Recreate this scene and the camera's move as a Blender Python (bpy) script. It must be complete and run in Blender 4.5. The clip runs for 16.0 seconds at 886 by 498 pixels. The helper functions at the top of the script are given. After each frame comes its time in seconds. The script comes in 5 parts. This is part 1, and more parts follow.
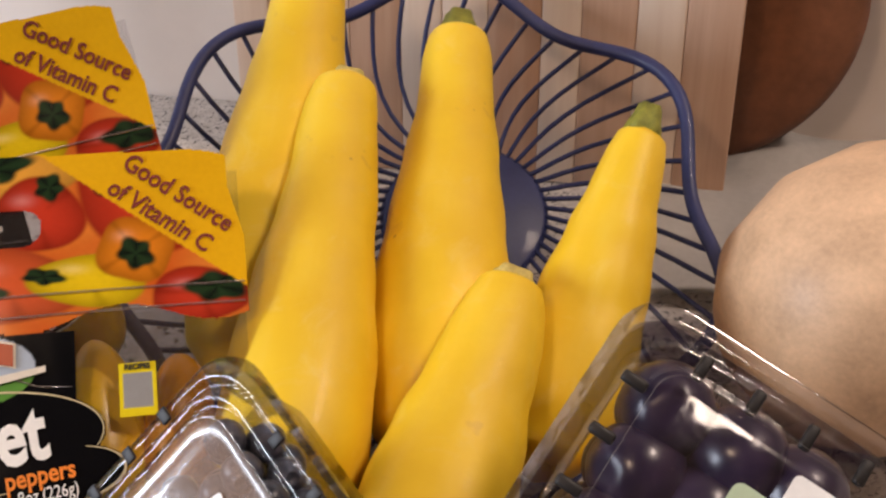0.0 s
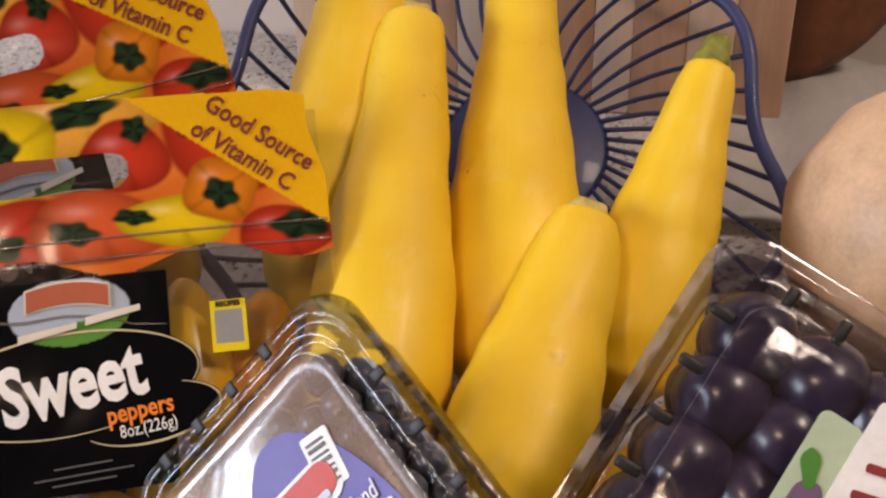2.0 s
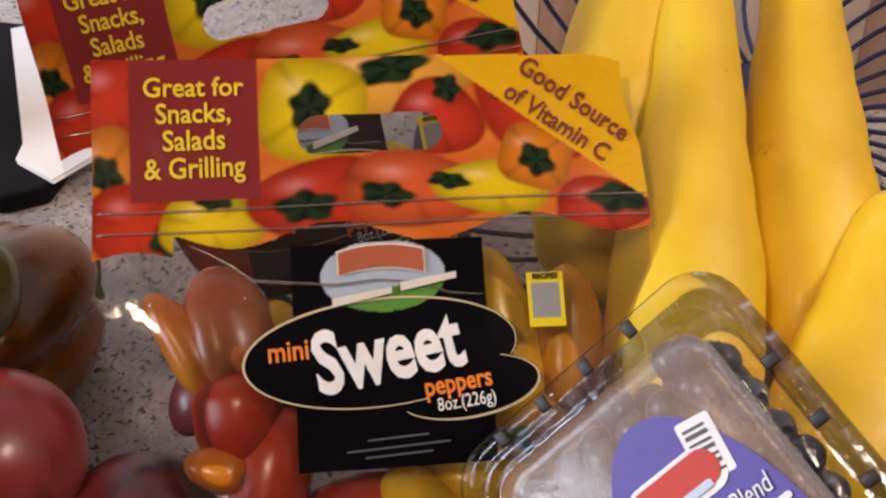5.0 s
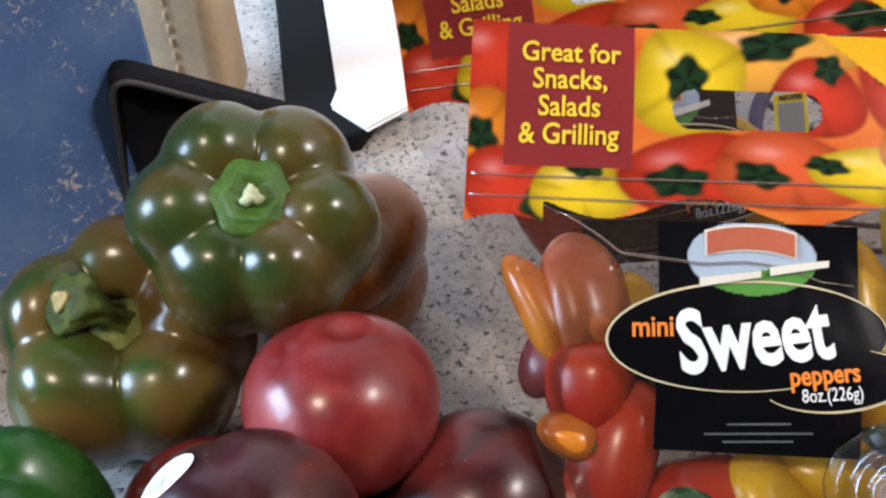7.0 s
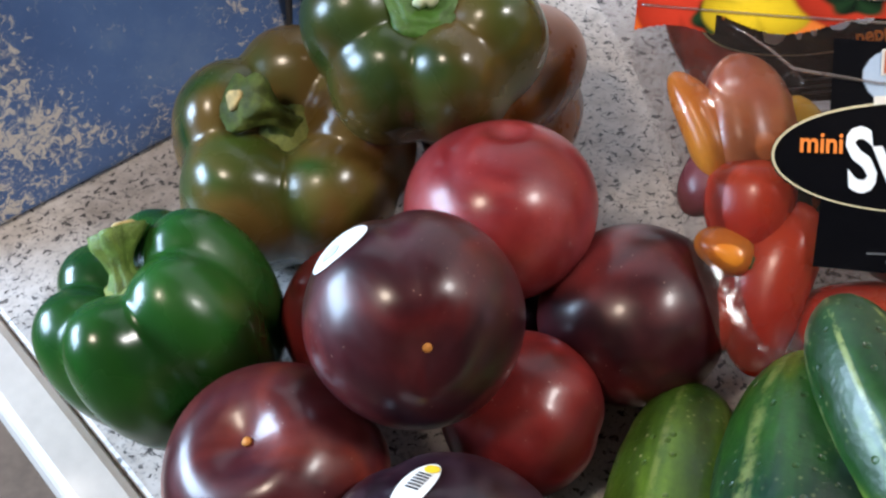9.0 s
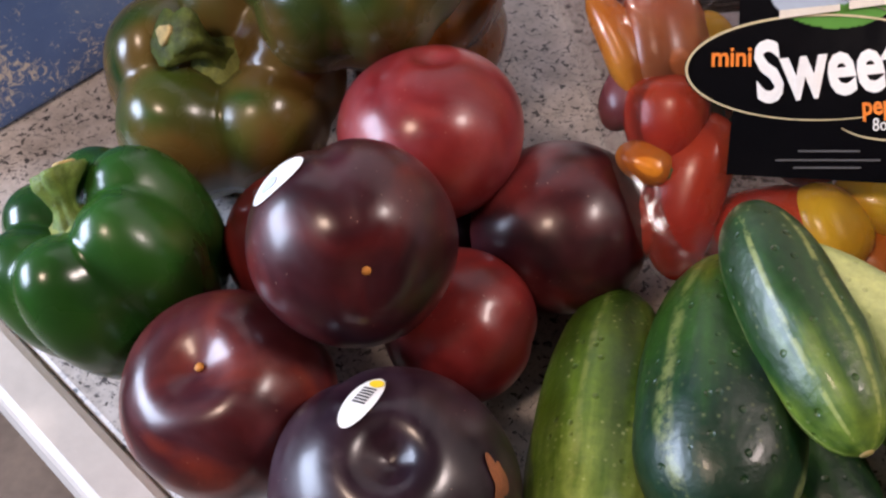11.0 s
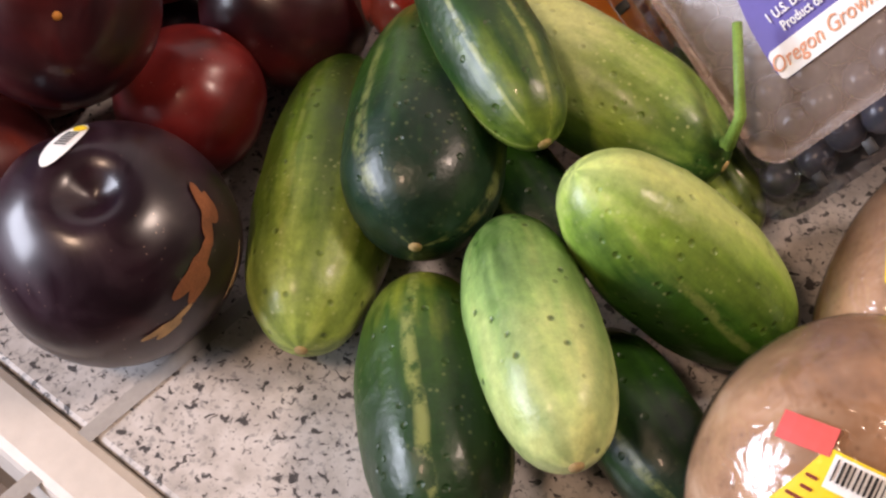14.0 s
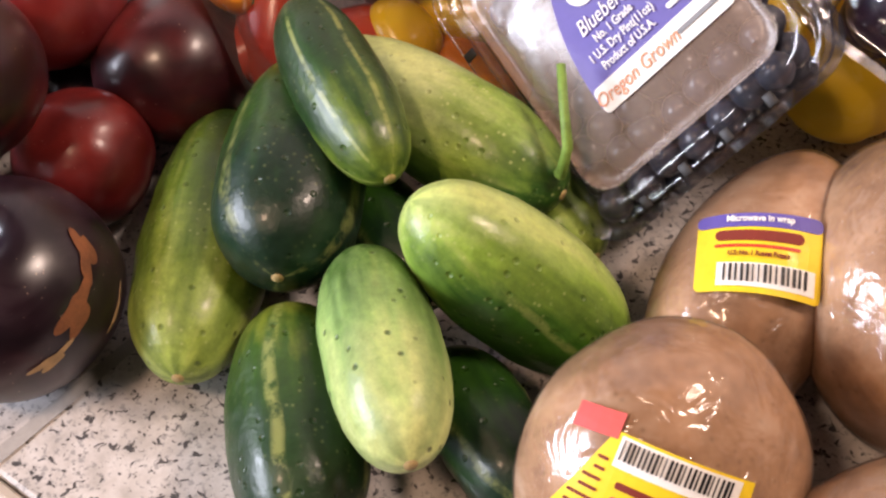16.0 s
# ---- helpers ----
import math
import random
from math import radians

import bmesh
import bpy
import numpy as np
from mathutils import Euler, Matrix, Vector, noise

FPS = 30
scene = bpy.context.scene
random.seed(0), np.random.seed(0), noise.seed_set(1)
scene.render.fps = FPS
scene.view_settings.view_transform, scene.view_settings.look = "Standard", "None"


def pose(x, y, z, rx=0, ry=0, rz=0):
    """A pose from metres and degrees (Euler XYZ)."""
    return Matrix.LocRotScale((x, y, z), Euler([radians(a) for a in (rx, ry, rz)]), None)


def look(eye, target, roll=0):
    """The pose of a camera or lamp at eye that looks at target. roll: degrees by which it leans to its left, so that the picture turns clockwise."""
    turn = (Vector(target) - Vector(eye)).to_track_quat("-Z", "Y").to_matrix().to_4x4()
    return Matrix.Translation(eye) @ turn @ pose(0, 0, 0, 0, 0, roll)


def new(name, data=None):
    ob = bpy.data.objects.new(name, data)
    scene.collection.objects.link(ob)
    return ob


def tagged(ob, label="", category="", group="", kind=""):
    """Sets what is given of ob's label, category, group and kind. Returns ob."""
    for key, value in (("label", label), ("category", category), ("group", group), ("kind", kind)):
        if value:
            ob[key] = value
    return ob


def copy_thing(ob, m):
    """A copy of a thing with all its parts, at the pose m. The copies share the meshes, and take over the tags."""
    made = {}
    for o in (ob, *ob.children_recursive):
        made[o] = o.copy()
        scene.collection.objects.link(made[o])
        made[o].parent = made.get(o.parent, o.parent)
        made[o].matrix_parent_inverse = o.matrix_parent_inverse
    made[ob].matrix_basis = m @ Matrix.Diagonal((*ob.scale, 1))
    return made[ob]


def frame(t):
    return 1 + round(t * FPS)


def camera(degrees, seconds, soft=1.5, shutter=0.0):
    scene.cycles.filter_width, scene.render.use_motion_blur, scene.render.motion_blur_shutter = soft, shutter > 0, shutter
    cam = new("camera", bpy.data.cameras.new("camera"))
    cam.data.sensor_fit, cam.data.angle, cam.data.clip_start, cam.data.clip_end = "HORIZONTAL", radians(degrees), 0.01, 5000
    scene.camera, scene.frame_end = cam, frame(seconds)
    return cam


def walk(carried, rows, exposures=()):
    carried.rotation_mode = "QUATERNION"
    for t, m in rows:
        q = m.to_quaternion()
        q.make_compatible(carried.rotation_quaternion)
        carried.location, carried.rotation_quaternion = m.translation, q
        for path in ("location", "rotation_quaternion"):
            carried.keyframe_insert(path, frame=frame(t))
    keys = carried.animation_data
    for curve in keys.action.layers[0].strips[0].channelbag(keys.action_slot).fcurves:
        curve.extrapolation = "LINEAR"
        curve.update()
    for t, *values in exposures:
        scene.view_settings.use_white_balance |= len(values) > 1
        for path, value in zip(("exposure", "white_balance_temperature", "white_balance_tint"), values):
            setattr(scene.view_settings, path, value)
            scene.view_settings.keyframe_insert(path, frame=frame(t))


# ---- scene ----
cam = camera(42.5, 16.0, 2.4)
PATH = [
    (0, (0.04709, 0.04912, 0.36281), (-0.0451, 1.6686, -0.8071), -2.14),
    (0.5, (0.04468, 0.04856, 0.36284), (-0.1629, 1.6500, -0.8172), -2.89),
    (1, (0.04812, 0.04696, 0.36336), (-0.1940, 1.6347, -0.8285), -4.17),
    (1.5, (0.03682, 0.04735, 0.36961), (-0.1625, 1.5974, -0.8785), -4.85),
    (2, (0.02582, 0.04427, 0.37181), (-0.1024, 1.5815, -0.9012), -3.84),
    (2.5, (0.01865, 0.03847, 0.37639), (-0.0948, 1.5675, -0.9078), -3.62),
    (3, (0.01094, 0.03863, 0.37645), (-0.1245, 1.5573, -0.9179), -4.39),
    (5.5, (-0.10699, 0.05143, 0.35661), (-0.2914, 1.5692, -0.9327), 0.13),
    (6, (-0.12566, 0.04429, 0.35917), (-0.4084, 1.5267, -0.9533), -0.66),
    (6.5, (-0.13784, 0.04447, 0.36339), (-0.5370, 1.4795, -0.9712), -2.84),
    (7, (-0.14534, 0.04381, 0.36349), (-0.5995, 1.4611, -0.9726), -3.97),
    (7.5, (-0.15199, 0.03533, 0.36202), (-0.6794, 1.4283, -0.9727), -4.33),
    (8, (-0.15395, 0.02660, 0.35890), (-0.7275, 1.4075, -0.9694), -4.49),
    (8.5, (-0.15342, 0.01495, 0.35110), (-0.7803, 1.3481, -1.0016), -5.31),
    (9, (-0.15208, 0.00930, 0.34191), (-0.7734, 1.2647, -1.0856), -6.68),
    (11.5, (-0.14287, 0.00186, 0.35958), (-0.5869, 1.1717, -1.2007), -7.18),
    (12, (-0.13694, 0.00097, 0.35212), (-0.5287, 1.1613, -1.2291), -7.96),
    (12.5, (-0.12870, -0.00326, 0.34575), (-0.4247, 1.1844, -1.2360), -5.86),
    (13, (-0.11451, -0.01508, 0.33355), (-0.3479, 1.1566, -1.2704), -4.71),
    (13.5, (-0.10018, -0.03401, 0.33029), (-0.3467, 1.1883, -1.2334), -4.19),
    (14, (-0.07542, -0.04417, 0.32036), (-0.3843, 1.1177, -1.2780), -5.55),
    (14.5, (-0.07140, -0.04572, 0.32178), (-0.3207, 1.1734, -1.2440), -3.57),
    (15, (-0.06888, -0.05561, 0.32771), (-0.3107, 1.1694, -1.2346), -4.06),
    (15.5, (-0.05624, -0.06296, 0.33102), (-0.3185, 1.1833, -1.2110), -4.60),
    (16, (-0.02974, -0.06701, 0.33647), (-0.3159, 1.1898, -1.1928), -6.35),
]
walk(cam, [(t, look(eye, target, roll)) for t, eye, target, roll in PATH],
     exposures=[(0, -0.40, 7000, 22), (3, -0.46, 7000, 24), (5.5, -0.35, 6700, 22), (7, 0.24, 5700, 11), (9, 0.28, 5600, 10), (11.5, -0.03, 6450, 27), (13.5, -0.13, 7050, 28), (16, 0.13, 7150, 28)])

# ---- light ----
world = bpy.data.worlds.new("world")
scene.world = world
world.use_nodes = True
world.node_tree.nodes["Background"].inputs[0].default_value = (0.75, 0.85, 1.0, 1)
world.node_tree.nodes["Background"].inputs[1].default_value = 0.3


def lamp(name, eye, target, size, size_y, watts, colour):
    data = bpy.data.lights.new(name, "AREA")
    data.shape, data.size, data.size_y, data.energy, data.color = "RECTANGLE", size, size_y, watts, colour
    ob = new(name, data)
    ob.matrix_world = look(eye, target)
    return ob


# daylight in the window, and the warm lamps of the ceiling
lamp("window_light", (-2.34, -0.45, 0.92), (-0.2, 0.25, 0.0), 1.4, 0.85, 105, (0.70, 0.86, 1.0))
LAMPS = [(-0.60, -0.50, 0.24, 12.0, (1.0, 0.76, 0.52)), (0.95, 0.30, 0.32, 20.0, (1.0, 0.88, 0.74))]
for lx, ly, size, watts, tone in LAMPS:
    lamp("ceiling_lamp_light", (lx, ly, 1.44), (lx, ly, 0), size, size, watts, tone)


# ---- materials ----
def mat(name, colour=(0.5, 0.5, 0.5), rough=0.5, metal=0.0, coat=0.0, ior=1.45):
    m = bpy.data.materials.new(name)
    m.use_nodes = True
    b = m.node_tree.nodes["Principled BSDF"]
    b.inputs["Base Color"].default_value = (*colour, 1)
    b.inputs["Roughness"].default_value = rough
    b.inputs["Metallic"].default_value = metal
    b.inputs["Coat Weight"].default_value = coat
    b.inputs["IOR"].default_value = ior
    return m


class Net:
    """Short hand for the nodes of one material."""

    def __init__(self, m):
        self.m, self.nt = m, m.node_tree
        self.b = self.nt.nodes["Principled BSDF"]

    def add(self, kind, **values):
        n = self.nt.nodes.new(kind)
        for k, v in values.items():
            setattr(n, k, v)
        return n

    def link(self, a, b):
        self.nt.links.new(a, b)

    def coord(self, which="Object"):
        return self.add("ShaderNodeTexCoord").outputs[which]

    def noise(self, scale, detail=4, rough=0.55, vec=None, distort=0.0):
        n = self.add("ShaderNodeTexNoise")
        n.inputs["Scale"].default_value, n.inputs["Detail"].default_value = scale, detail
        n.inputs["Roughness"].default_value, n.inputs["Distortion"].default_value = rough, distort
        self.link(vec or self.coord(), n.inputs["Vector"])
        return n.outputs["Fac"]

    def voronoi(self, scale, vec=None, feature="F1", out="Distance"):
        n = self.add("ShaderNodeTexVoronoi", feature=feature)
        n.inputs["Scale"].default_value = scale
        self.link(vec or self.coord(), n.inputs["Vector"])
        return n.outputs[out]

    def ramp(self, fac, stops):
        n = self.add("ShaderNodeValToRGB")
        while len(n.color_ramp.elements) < len(stops):
            n.color_ramp.elements.new(0.5)
        for e, (p, c) in zip(n.color_ramp.elements, stops):
            e.position, e.color = p, (*c, 1) if len(c) == 3 else c
        self.link(fac, n.inputs[0])
        return n.outputs[0]

    def mix(self, fac, a, b, blend="MIX"):
        n = self.add("ShaderNodeMix", data_type="RGBA", blend_type=blend)
        for i, v in ((0, fac), (6, a), (7, b)):
            if isinstance(v, (int, float)):
                n.inputs[i].default_value = v
            elif isinstance(v, tuple):
                n.inputs[i].default_value = (*v, 1)
            else:
                self.link(v, n.inputs[i])
        return n.outputs[2]

    def math(self, op, a, b=0.0):
        n = self.add("ShaderNodeMath", operation=op)
        for i, v in ((0, a), (1, b)):
            if isinstance(v, (int, float)):
                n.inputs[i].default_value = v
            else:
                self.link(v, n.inputs[i])
        return n.outputs[0]

    def xyz(self, vec=None):
        n = self.add("ShaderNodeSeparateXYZ")
        self.link(vec or self.coord(), n.inputs[0])
        return n.outputs

    def colour(self, c):
        self.link(c, self.b.inputs["Base Color"])
        return self

    def rough(self, r):
        self.link(r, self.b.inputs["Roughness"])
        return self

    def bump(self, h, strength=0.3, dist=0.001):
        n = self.add("ShaderNodeBump")
        n.inputs["Strength"].default_value, n.inputs["Distance"].default_value = strength, dist
        self.link(h, n.inputs["Height"])
        self.link(n.outputs[0], self.b.inputs["Normal"])
        return self


def granite():
    m = mat("speckled_granite", rough=0.3)
    n = Net(m)
    g = n.noise(290, 3, 0.55, distort=0.6)
    f = n.noise(420, 3, 0.6)
    zone = n.math("MULTIPLY", n.math("ADD", n.noise(45, 3), -0.5), 0.16)
    base = n.ramp(n.noise(110, 4, 0.6), [(0.3, (0.41, 0.38, 0.355)), (0.5, (0.53, 0.495, 0.47)), (0.7, (0.62, 0.59, 0.57))])
    grey = n.ramp(n.math("ADD", f, zone), [(0.38, (1, 1, 1)), (0.45, (0, 0, 0))])
    dark = n.ramp(n.math("ADD", g, zone), [(0.375, (1, 1, 1)), (0.415, (0, 0, 0))])
    c = n.mix(n.math("MULTIPLY", grey, 0.70), base, (0.25, 0.24, 0.24))
    c = n.mix(n.math("MULTIPLY", dark, 0.92), c, (0.035, 0.033, 0.036))
    return n.colour(c).bump(g, 0.03).m


def worn(name, colour, spread=0.25, scale=30.0, rough=0.5, bump=0.1, metal=0.0, coat=0.0):
    """A plain paint, plastic or cloth with stains and grain."""
    m = mat(name, colour, rough, metal, coat)
    n = Net(m)
    a, b = n.noise(scale, 5), n.noise(scale * 9, 3)
    low = tuple(c * (1 - spread) for c in colour)
    high = tuple(min(1, c * (1 + spread)) for c in colour)
    c = n.ramp(n.math("ADD", n.math("MULTIPLY", a, 0.7), n.math("MULTIPLY", b, 0.3)), [(0.32, low), (0.68, high)])
    n.colour(c).bump(b, bump)
    return n.rough(n.math("ADD", n.math("MULTIPLY", a, 0.25), rough - 0.12)).m


def pepper_skin(name, dark, mid, brown, amount):
    m = mat(name, rough=0.25, coat=0.12, ior=1.47)
    m.node_tree.nodes["Principled BSDF"].inputs["Coat Roughness"].default_value = 0.12
    n = Net(m)
    a = n.noise(22, 3, 0.5)
    c = n.ramp(a, [(0.35, dark), (0.62, mid)])
    patch = n.ramp(n.noise(17, 2, 0.5, distort=0.6), [(0.62 - amount * 0.4, (0, 0, 0)), (0.80 - amount * 0.4, (1, 1, 1))])
    c = n.mix(n.math("MULTIPLY", patch, 0.85), c, brown)
    c = n.mix(n.math("MULTIPLY", n.noise(160, 3), 0.18), c, dark)
    n.colour(c).bump(n.noise(90, 3), 0.05)
    return n.rough(n.ramp(n.noise(40, 3), [(0.3, (0.20,) * 3), (0.7, (0.34,) * 3)])).m


def plum_skin(name, dark, mid, red, amount, bloom=0.25):
    m = mat(name, rough=0.34, coat=0.22, ior=1.42)
    m.node_tree.nodes["Principled BSDF"].inputs["Coat Roughness"].default_value = 0.16
    n = Net(m)
    c = n.ramp(n.noise(28, 4, distort=0.5), [(0.3, dark), (0.7, mid)])
    blush = n.ramp(n.noise(20, 2, distort=0.8), [(0.7 - amount * 0.5, (0, 0, 0)), (0.9 - amount * 0.4, (1, 1, 1))])
    c = n.mix(n.math("MULTIPLY", blush, 0.9), c, red)
    film = n.ramp(n.noise(30, 5, 0.65, distort=1.0), [(0.42, (0, 0, 0)), (0.75, (1, 1, 1))])
    c = n.mix(n.math("MULTIPLY", film, bloom), c, (0.20, 0.13, 0.17))
    c = n.mix(n.math("MULTIPLY", n.ramp(n.noise(190, 4, 0.7), [(0.45, (0, 0, 0)), (0.70, (1, 1, 1))]), 0.25), c, dark)
    near = n.ramp(n.noise(45, 2), [(0.45, (0, 0, 0)), (0.6, (1, 1, 1))])
    specks = n.math("MULTIPLY", n.ramp(n.voronoi(330), [(0.05, (1, 1, 1)), (0.12, (0, 0, 0))]), near)
    c = n.mix(n.math("MULTIPLY", specks, 0.45), c, (0.48, 0.30, 0.24))
    n.colour(c).bump(n.noise(120, 3), 0.04)
    return n.rough(n.math("ADD", n.math("MULTIPLY", film, 0.20), 0.28)).m


def cucumber_skin(name, stalk, mid, blossom, end, reach, stripes, lines=5.0, pits=0.5, specks=0.3, side=(0, 0)):
    """From the stalk's colour to the blossom end's along z, turned by side; pale dashed lines, pits, specks."""
    m = mat(name, rough=0.36, coat=0.10, ior=1.45)
    n = Net(m)
    x, y, z = n.xyz()
    angle = n.add("ShaderNodeMath", operation="ARCTAN2")
    n.link(y, angle.inputs[0]), n.link(x, angle.inputs[1])
    long = n.add("ShaderNodeMapping")
    n.link(n.coord(), long.inputs["Vector"])
    long.inputs["Scale"].default_value = (1, 1, 0.14)
    wob = n.math("MULTIPLY", n.noise(22, 3), 1.8)
    wave = n.math("SINE", n.math("ADD", n.math("MULTIPLY", angle.outputs[0], lines), wob))
    wave = n.math("ADD", n.math("MULTIPLY", wave, 0.5), 0.5)
    line = n.ramp(wave, [(0.95, (0, 0, 0)), (0.998, (1, 1, 1))])
    dash = n.ramp(n.noise(150, 4, 0.7), [(0.40, (0, 0, 0)), (0.56, (1, 1, 1))])
    t = n.math("ADD", n.math("DIVIDE", n.math("ADD", z, -end), reach), n.math("MULTIPLY", n.math("ADD", n.noise(40, 5, 0.6), -0.5), 0.55))
    t = n.math("ADD", t, n.math("ADD", n.math("MULTIPLY", x, side[0]), n.math("MULTIPLY", y, side[1])))
    t = n.math("ADD", t, n.math("MULTIPLY", n.math("ADD", n.noise(170, 4, vec=long.outputs[0]), -0.5), 0.9))
    c = n.ramp(t, [(0.0, stalk), (0.45, mid), (1.0, blossom)])
    grey = n.ramp(n.noise(260, 5, 0.7), [(0.32, (0.55, 0.58, 0.50)), (0.5, (0.95, 0.95, 0.95)), (0.68, (1.35, 1.30, 1.2))])
    c = n.mix(0.48, c, grey, "MULTIPLY")
    broad = n.ramp(wave, [(0.15, (0.72, 0.76, 0.70)), (0.8, (1.12, 1.10, 1.05))])
    c = n.mix(0.95, c, broad, "MULTIPLY")
    c = n.mix(n.math("MULTIPLY", n.math("MULTIPLY", line, dash), stripes), c, (0.46, 0.50, 0.16))
    zone = n.ramp(n.noise(60, 3), [(0.42, (0, 0, 0)), (0.60, (1, 1, 1))])
    pale = n.math("MULTIPLY", n.ramp(n.voronoi(300), [(0.10, (1, 1, 1)), (0.24, (0, 0, 0))]), zone)
    c = n.mix(n.math("MULTIPLY", pale, specks), c, (0.50, 0.55, 0.24))
    dot = n.ramp(n.voronoi(150), [(0.08, (1, 1, 1)), (0.19, (0, 0, 0))])
    c = n.mix(n.math("MULTIPLY", dot, pits), c, (0.020, 0.050, 0.010))
    h = n.math("ADD", n.math("MULTIPLY", dot, -0.8), n.math("MULTIPLY", n.noise(120, 4), 1.0))
    n.colour(c).bump(h, 0.62, 0.0011)
    return n.rough(n.ramp(n.noise(90, 4), [(0.3, (0.28,) * 3), (0.7, (0.50,) * 3)])).m


def squash_skin():
    m = mat("yellow_squash_skin", rough=0.50, coat=0.04)
    n = Net(m)
    x, y, z = n.xyz()
    c = n.ramp(n.noise(16, 4), [(0.3, (0.76, 0.47, 0.012)), (0.55, (0.83, 0.55, 0.022)), (0.75, (0.87, 0.61, 0.07))])
    long = n.add("ShaderNodeMapping")
    n.link(n.coord(), long.inputs["Vector"])
    long.inputs["Scale"].default_value = (1, 1, 0.15)
    c = n.mix(n.math("MULTIPLY", n.ramp(n.noise(90, 3, vec=long.outputs[0]), [(0.5, (0, 0, 0)), (0.75, (1, 1, 1))]), 0.3), c, (0.86, 0.62, 0.10))
    scar = n.ramp(n.noise(70, 2), [(0.70, (0, 0, 0)), (0.74, (1, 1, 1))])
    c = n.mix(n.math("MULTIPLY", scar, 0.25), c, (0.45, 0.24, 0.05))
    few = n.ramp(n.noise(35, 2), [(0.52, (0, 0, 0)), (0.60, (1, 1, 1))])
    dot = n.math("MULTIPLY", n.ramp(n.voronoi(75), [(0.045, (1, 1, 1)), (0.085, (0, 0, 0))]), few)
    c = n.mix(n.math("MULTIPLY", dot, 0.7), c, (0.30, 0.13, 0.03))
    pale = n.ramp(n.noise(46, 5, 0.7, distort=0.8), [(0.56, (0, 0, 0)), (0.72, (1, 1, 1))])
    c = n.mix(n.math("MULTIPLY", pale, 0.22), c, (0.90, 0.72, 0.26))
    return n.colour(c).bump(n.noise(110, 4), 0.14).m


def clear(name, haze=0.05, rough=0.08, tint=(0.96, 0.96, 0.97), wrinkle=0.0, scale=60.0, milk=0.0, gloss=0.65):
    """Thin clear plastic: see-through, with the gloss that its angle gives."""
    m = bpy.data.materials.new(name)
    m.use_nodes = True
    nt = m.node_tree
    nt.nodes.remove(nt.nodes["Principled BSDF"])
    out = nt.nodes["Material Output"]
    tr, gl, mx, fr = (nt.nodes.new("ShaderNode" + k) for k in ("BsdfTransparent", "BsdfGlossy", "MixShader", "Fresnel"))
    tr.inputs[0].default_value = (*tint, 1)
    gl.inputs["Roughness"].default_value = rough
    fr.inputs[0].default_value = 1.5
    sub = nt.nodes.new("ShaderNodeMath")
    sub.operation = "MULTIPLY_ADD"
    sub.inputs[1].default_value, sub.inputs[2].default_value = gloss, haze
    nt.links.new(fr.outputs[0], sub.inputs[0])
    nt.links.new(sub.outputs[0], mx.inputs[0])
    nt.links.new(tr.outputs[0], mx.inputs[1])
    nt.links.new(gl.outputs[0], mx.inputs[2])
    nt.links.new(mx.outputs[0], out.inputs[0])
    # milk: share of diffuse brown; in M_LID it paints the room's reflection
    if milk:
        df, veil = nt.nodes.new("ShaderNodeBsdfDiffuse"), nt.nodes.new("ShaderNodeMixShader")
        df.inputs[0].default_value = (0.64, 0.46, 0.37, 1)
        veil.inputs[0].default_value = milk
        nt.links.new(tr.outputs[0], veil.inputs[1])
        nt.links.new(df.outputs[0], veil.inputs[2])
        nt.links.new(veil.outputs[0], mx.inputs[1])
    if wrinkle:
        co, no, bp = (nt.nodes.new("ShaderNode" + k) for k in ("TexCoord", "TexNoise", "Bump"))
        no.inputs["Scale"].default_value, no.inputs["Detail"].default_value, no.inputs["Distortion"].default_value = scale, 3, 1.2
        bp.inputs["Strength"].default_value, bp.inputs["Distance"].default_value = wrinkle, 0.004
        nt.links.new(co.outputs["Object"], no.inputs["Vector"])
        nt.links.new(no.outputs[0], bp.inputs["Height"])
        nt.links.new(bp.outputs[0], gl.inputs["Normal"])
    return m


def blue_paint():
    m = mat("scratched_blue_paint", rough=0.45)
    n = Net(m)
    x, y, z = n.xyz()
    base = n.ramp(n.noise(12, 6, 0.6), [(0.3, (0.060, 0.115, 0.29)), (0.55, (0.105, 0.185, 0.41)), (0.75, (0.21, 0.30, 0.49))])
    big = n.noise(16, 3, 0.5)
    fine = n.noise(190, 7, 0.8, distort=1.2)
    low = n.math("MULTIPLY", n.math("ADD", n.math("MULTIPLY", z, -0.75), 0.105), 1.0)
    k = n.math("ADD", n.math("ADD", n.math("MULTIPLY", big, 0.50), n.math("MULTIPLY", fine, 0.62)), low)
    chip = n.ramp(k, [(0.655, (0, 0, 0)), (0.685, (1, 1, 1))])
    c = n.mix(chip, base, (0.66, 0.61, 0.55))
    scuff = n.ramp(n.noise(55, 5, 0.7, distort=1.5), [(0.60, (0, 0, 0)), (0.72, (1, 1, 1))])
    c = n.mix(n.math("MULTIPLY", scuff, 0.42), c, (0.30, 0.34, 0.42))
    return n.colour(c).bump(chip, 0.25, 0.0006).m


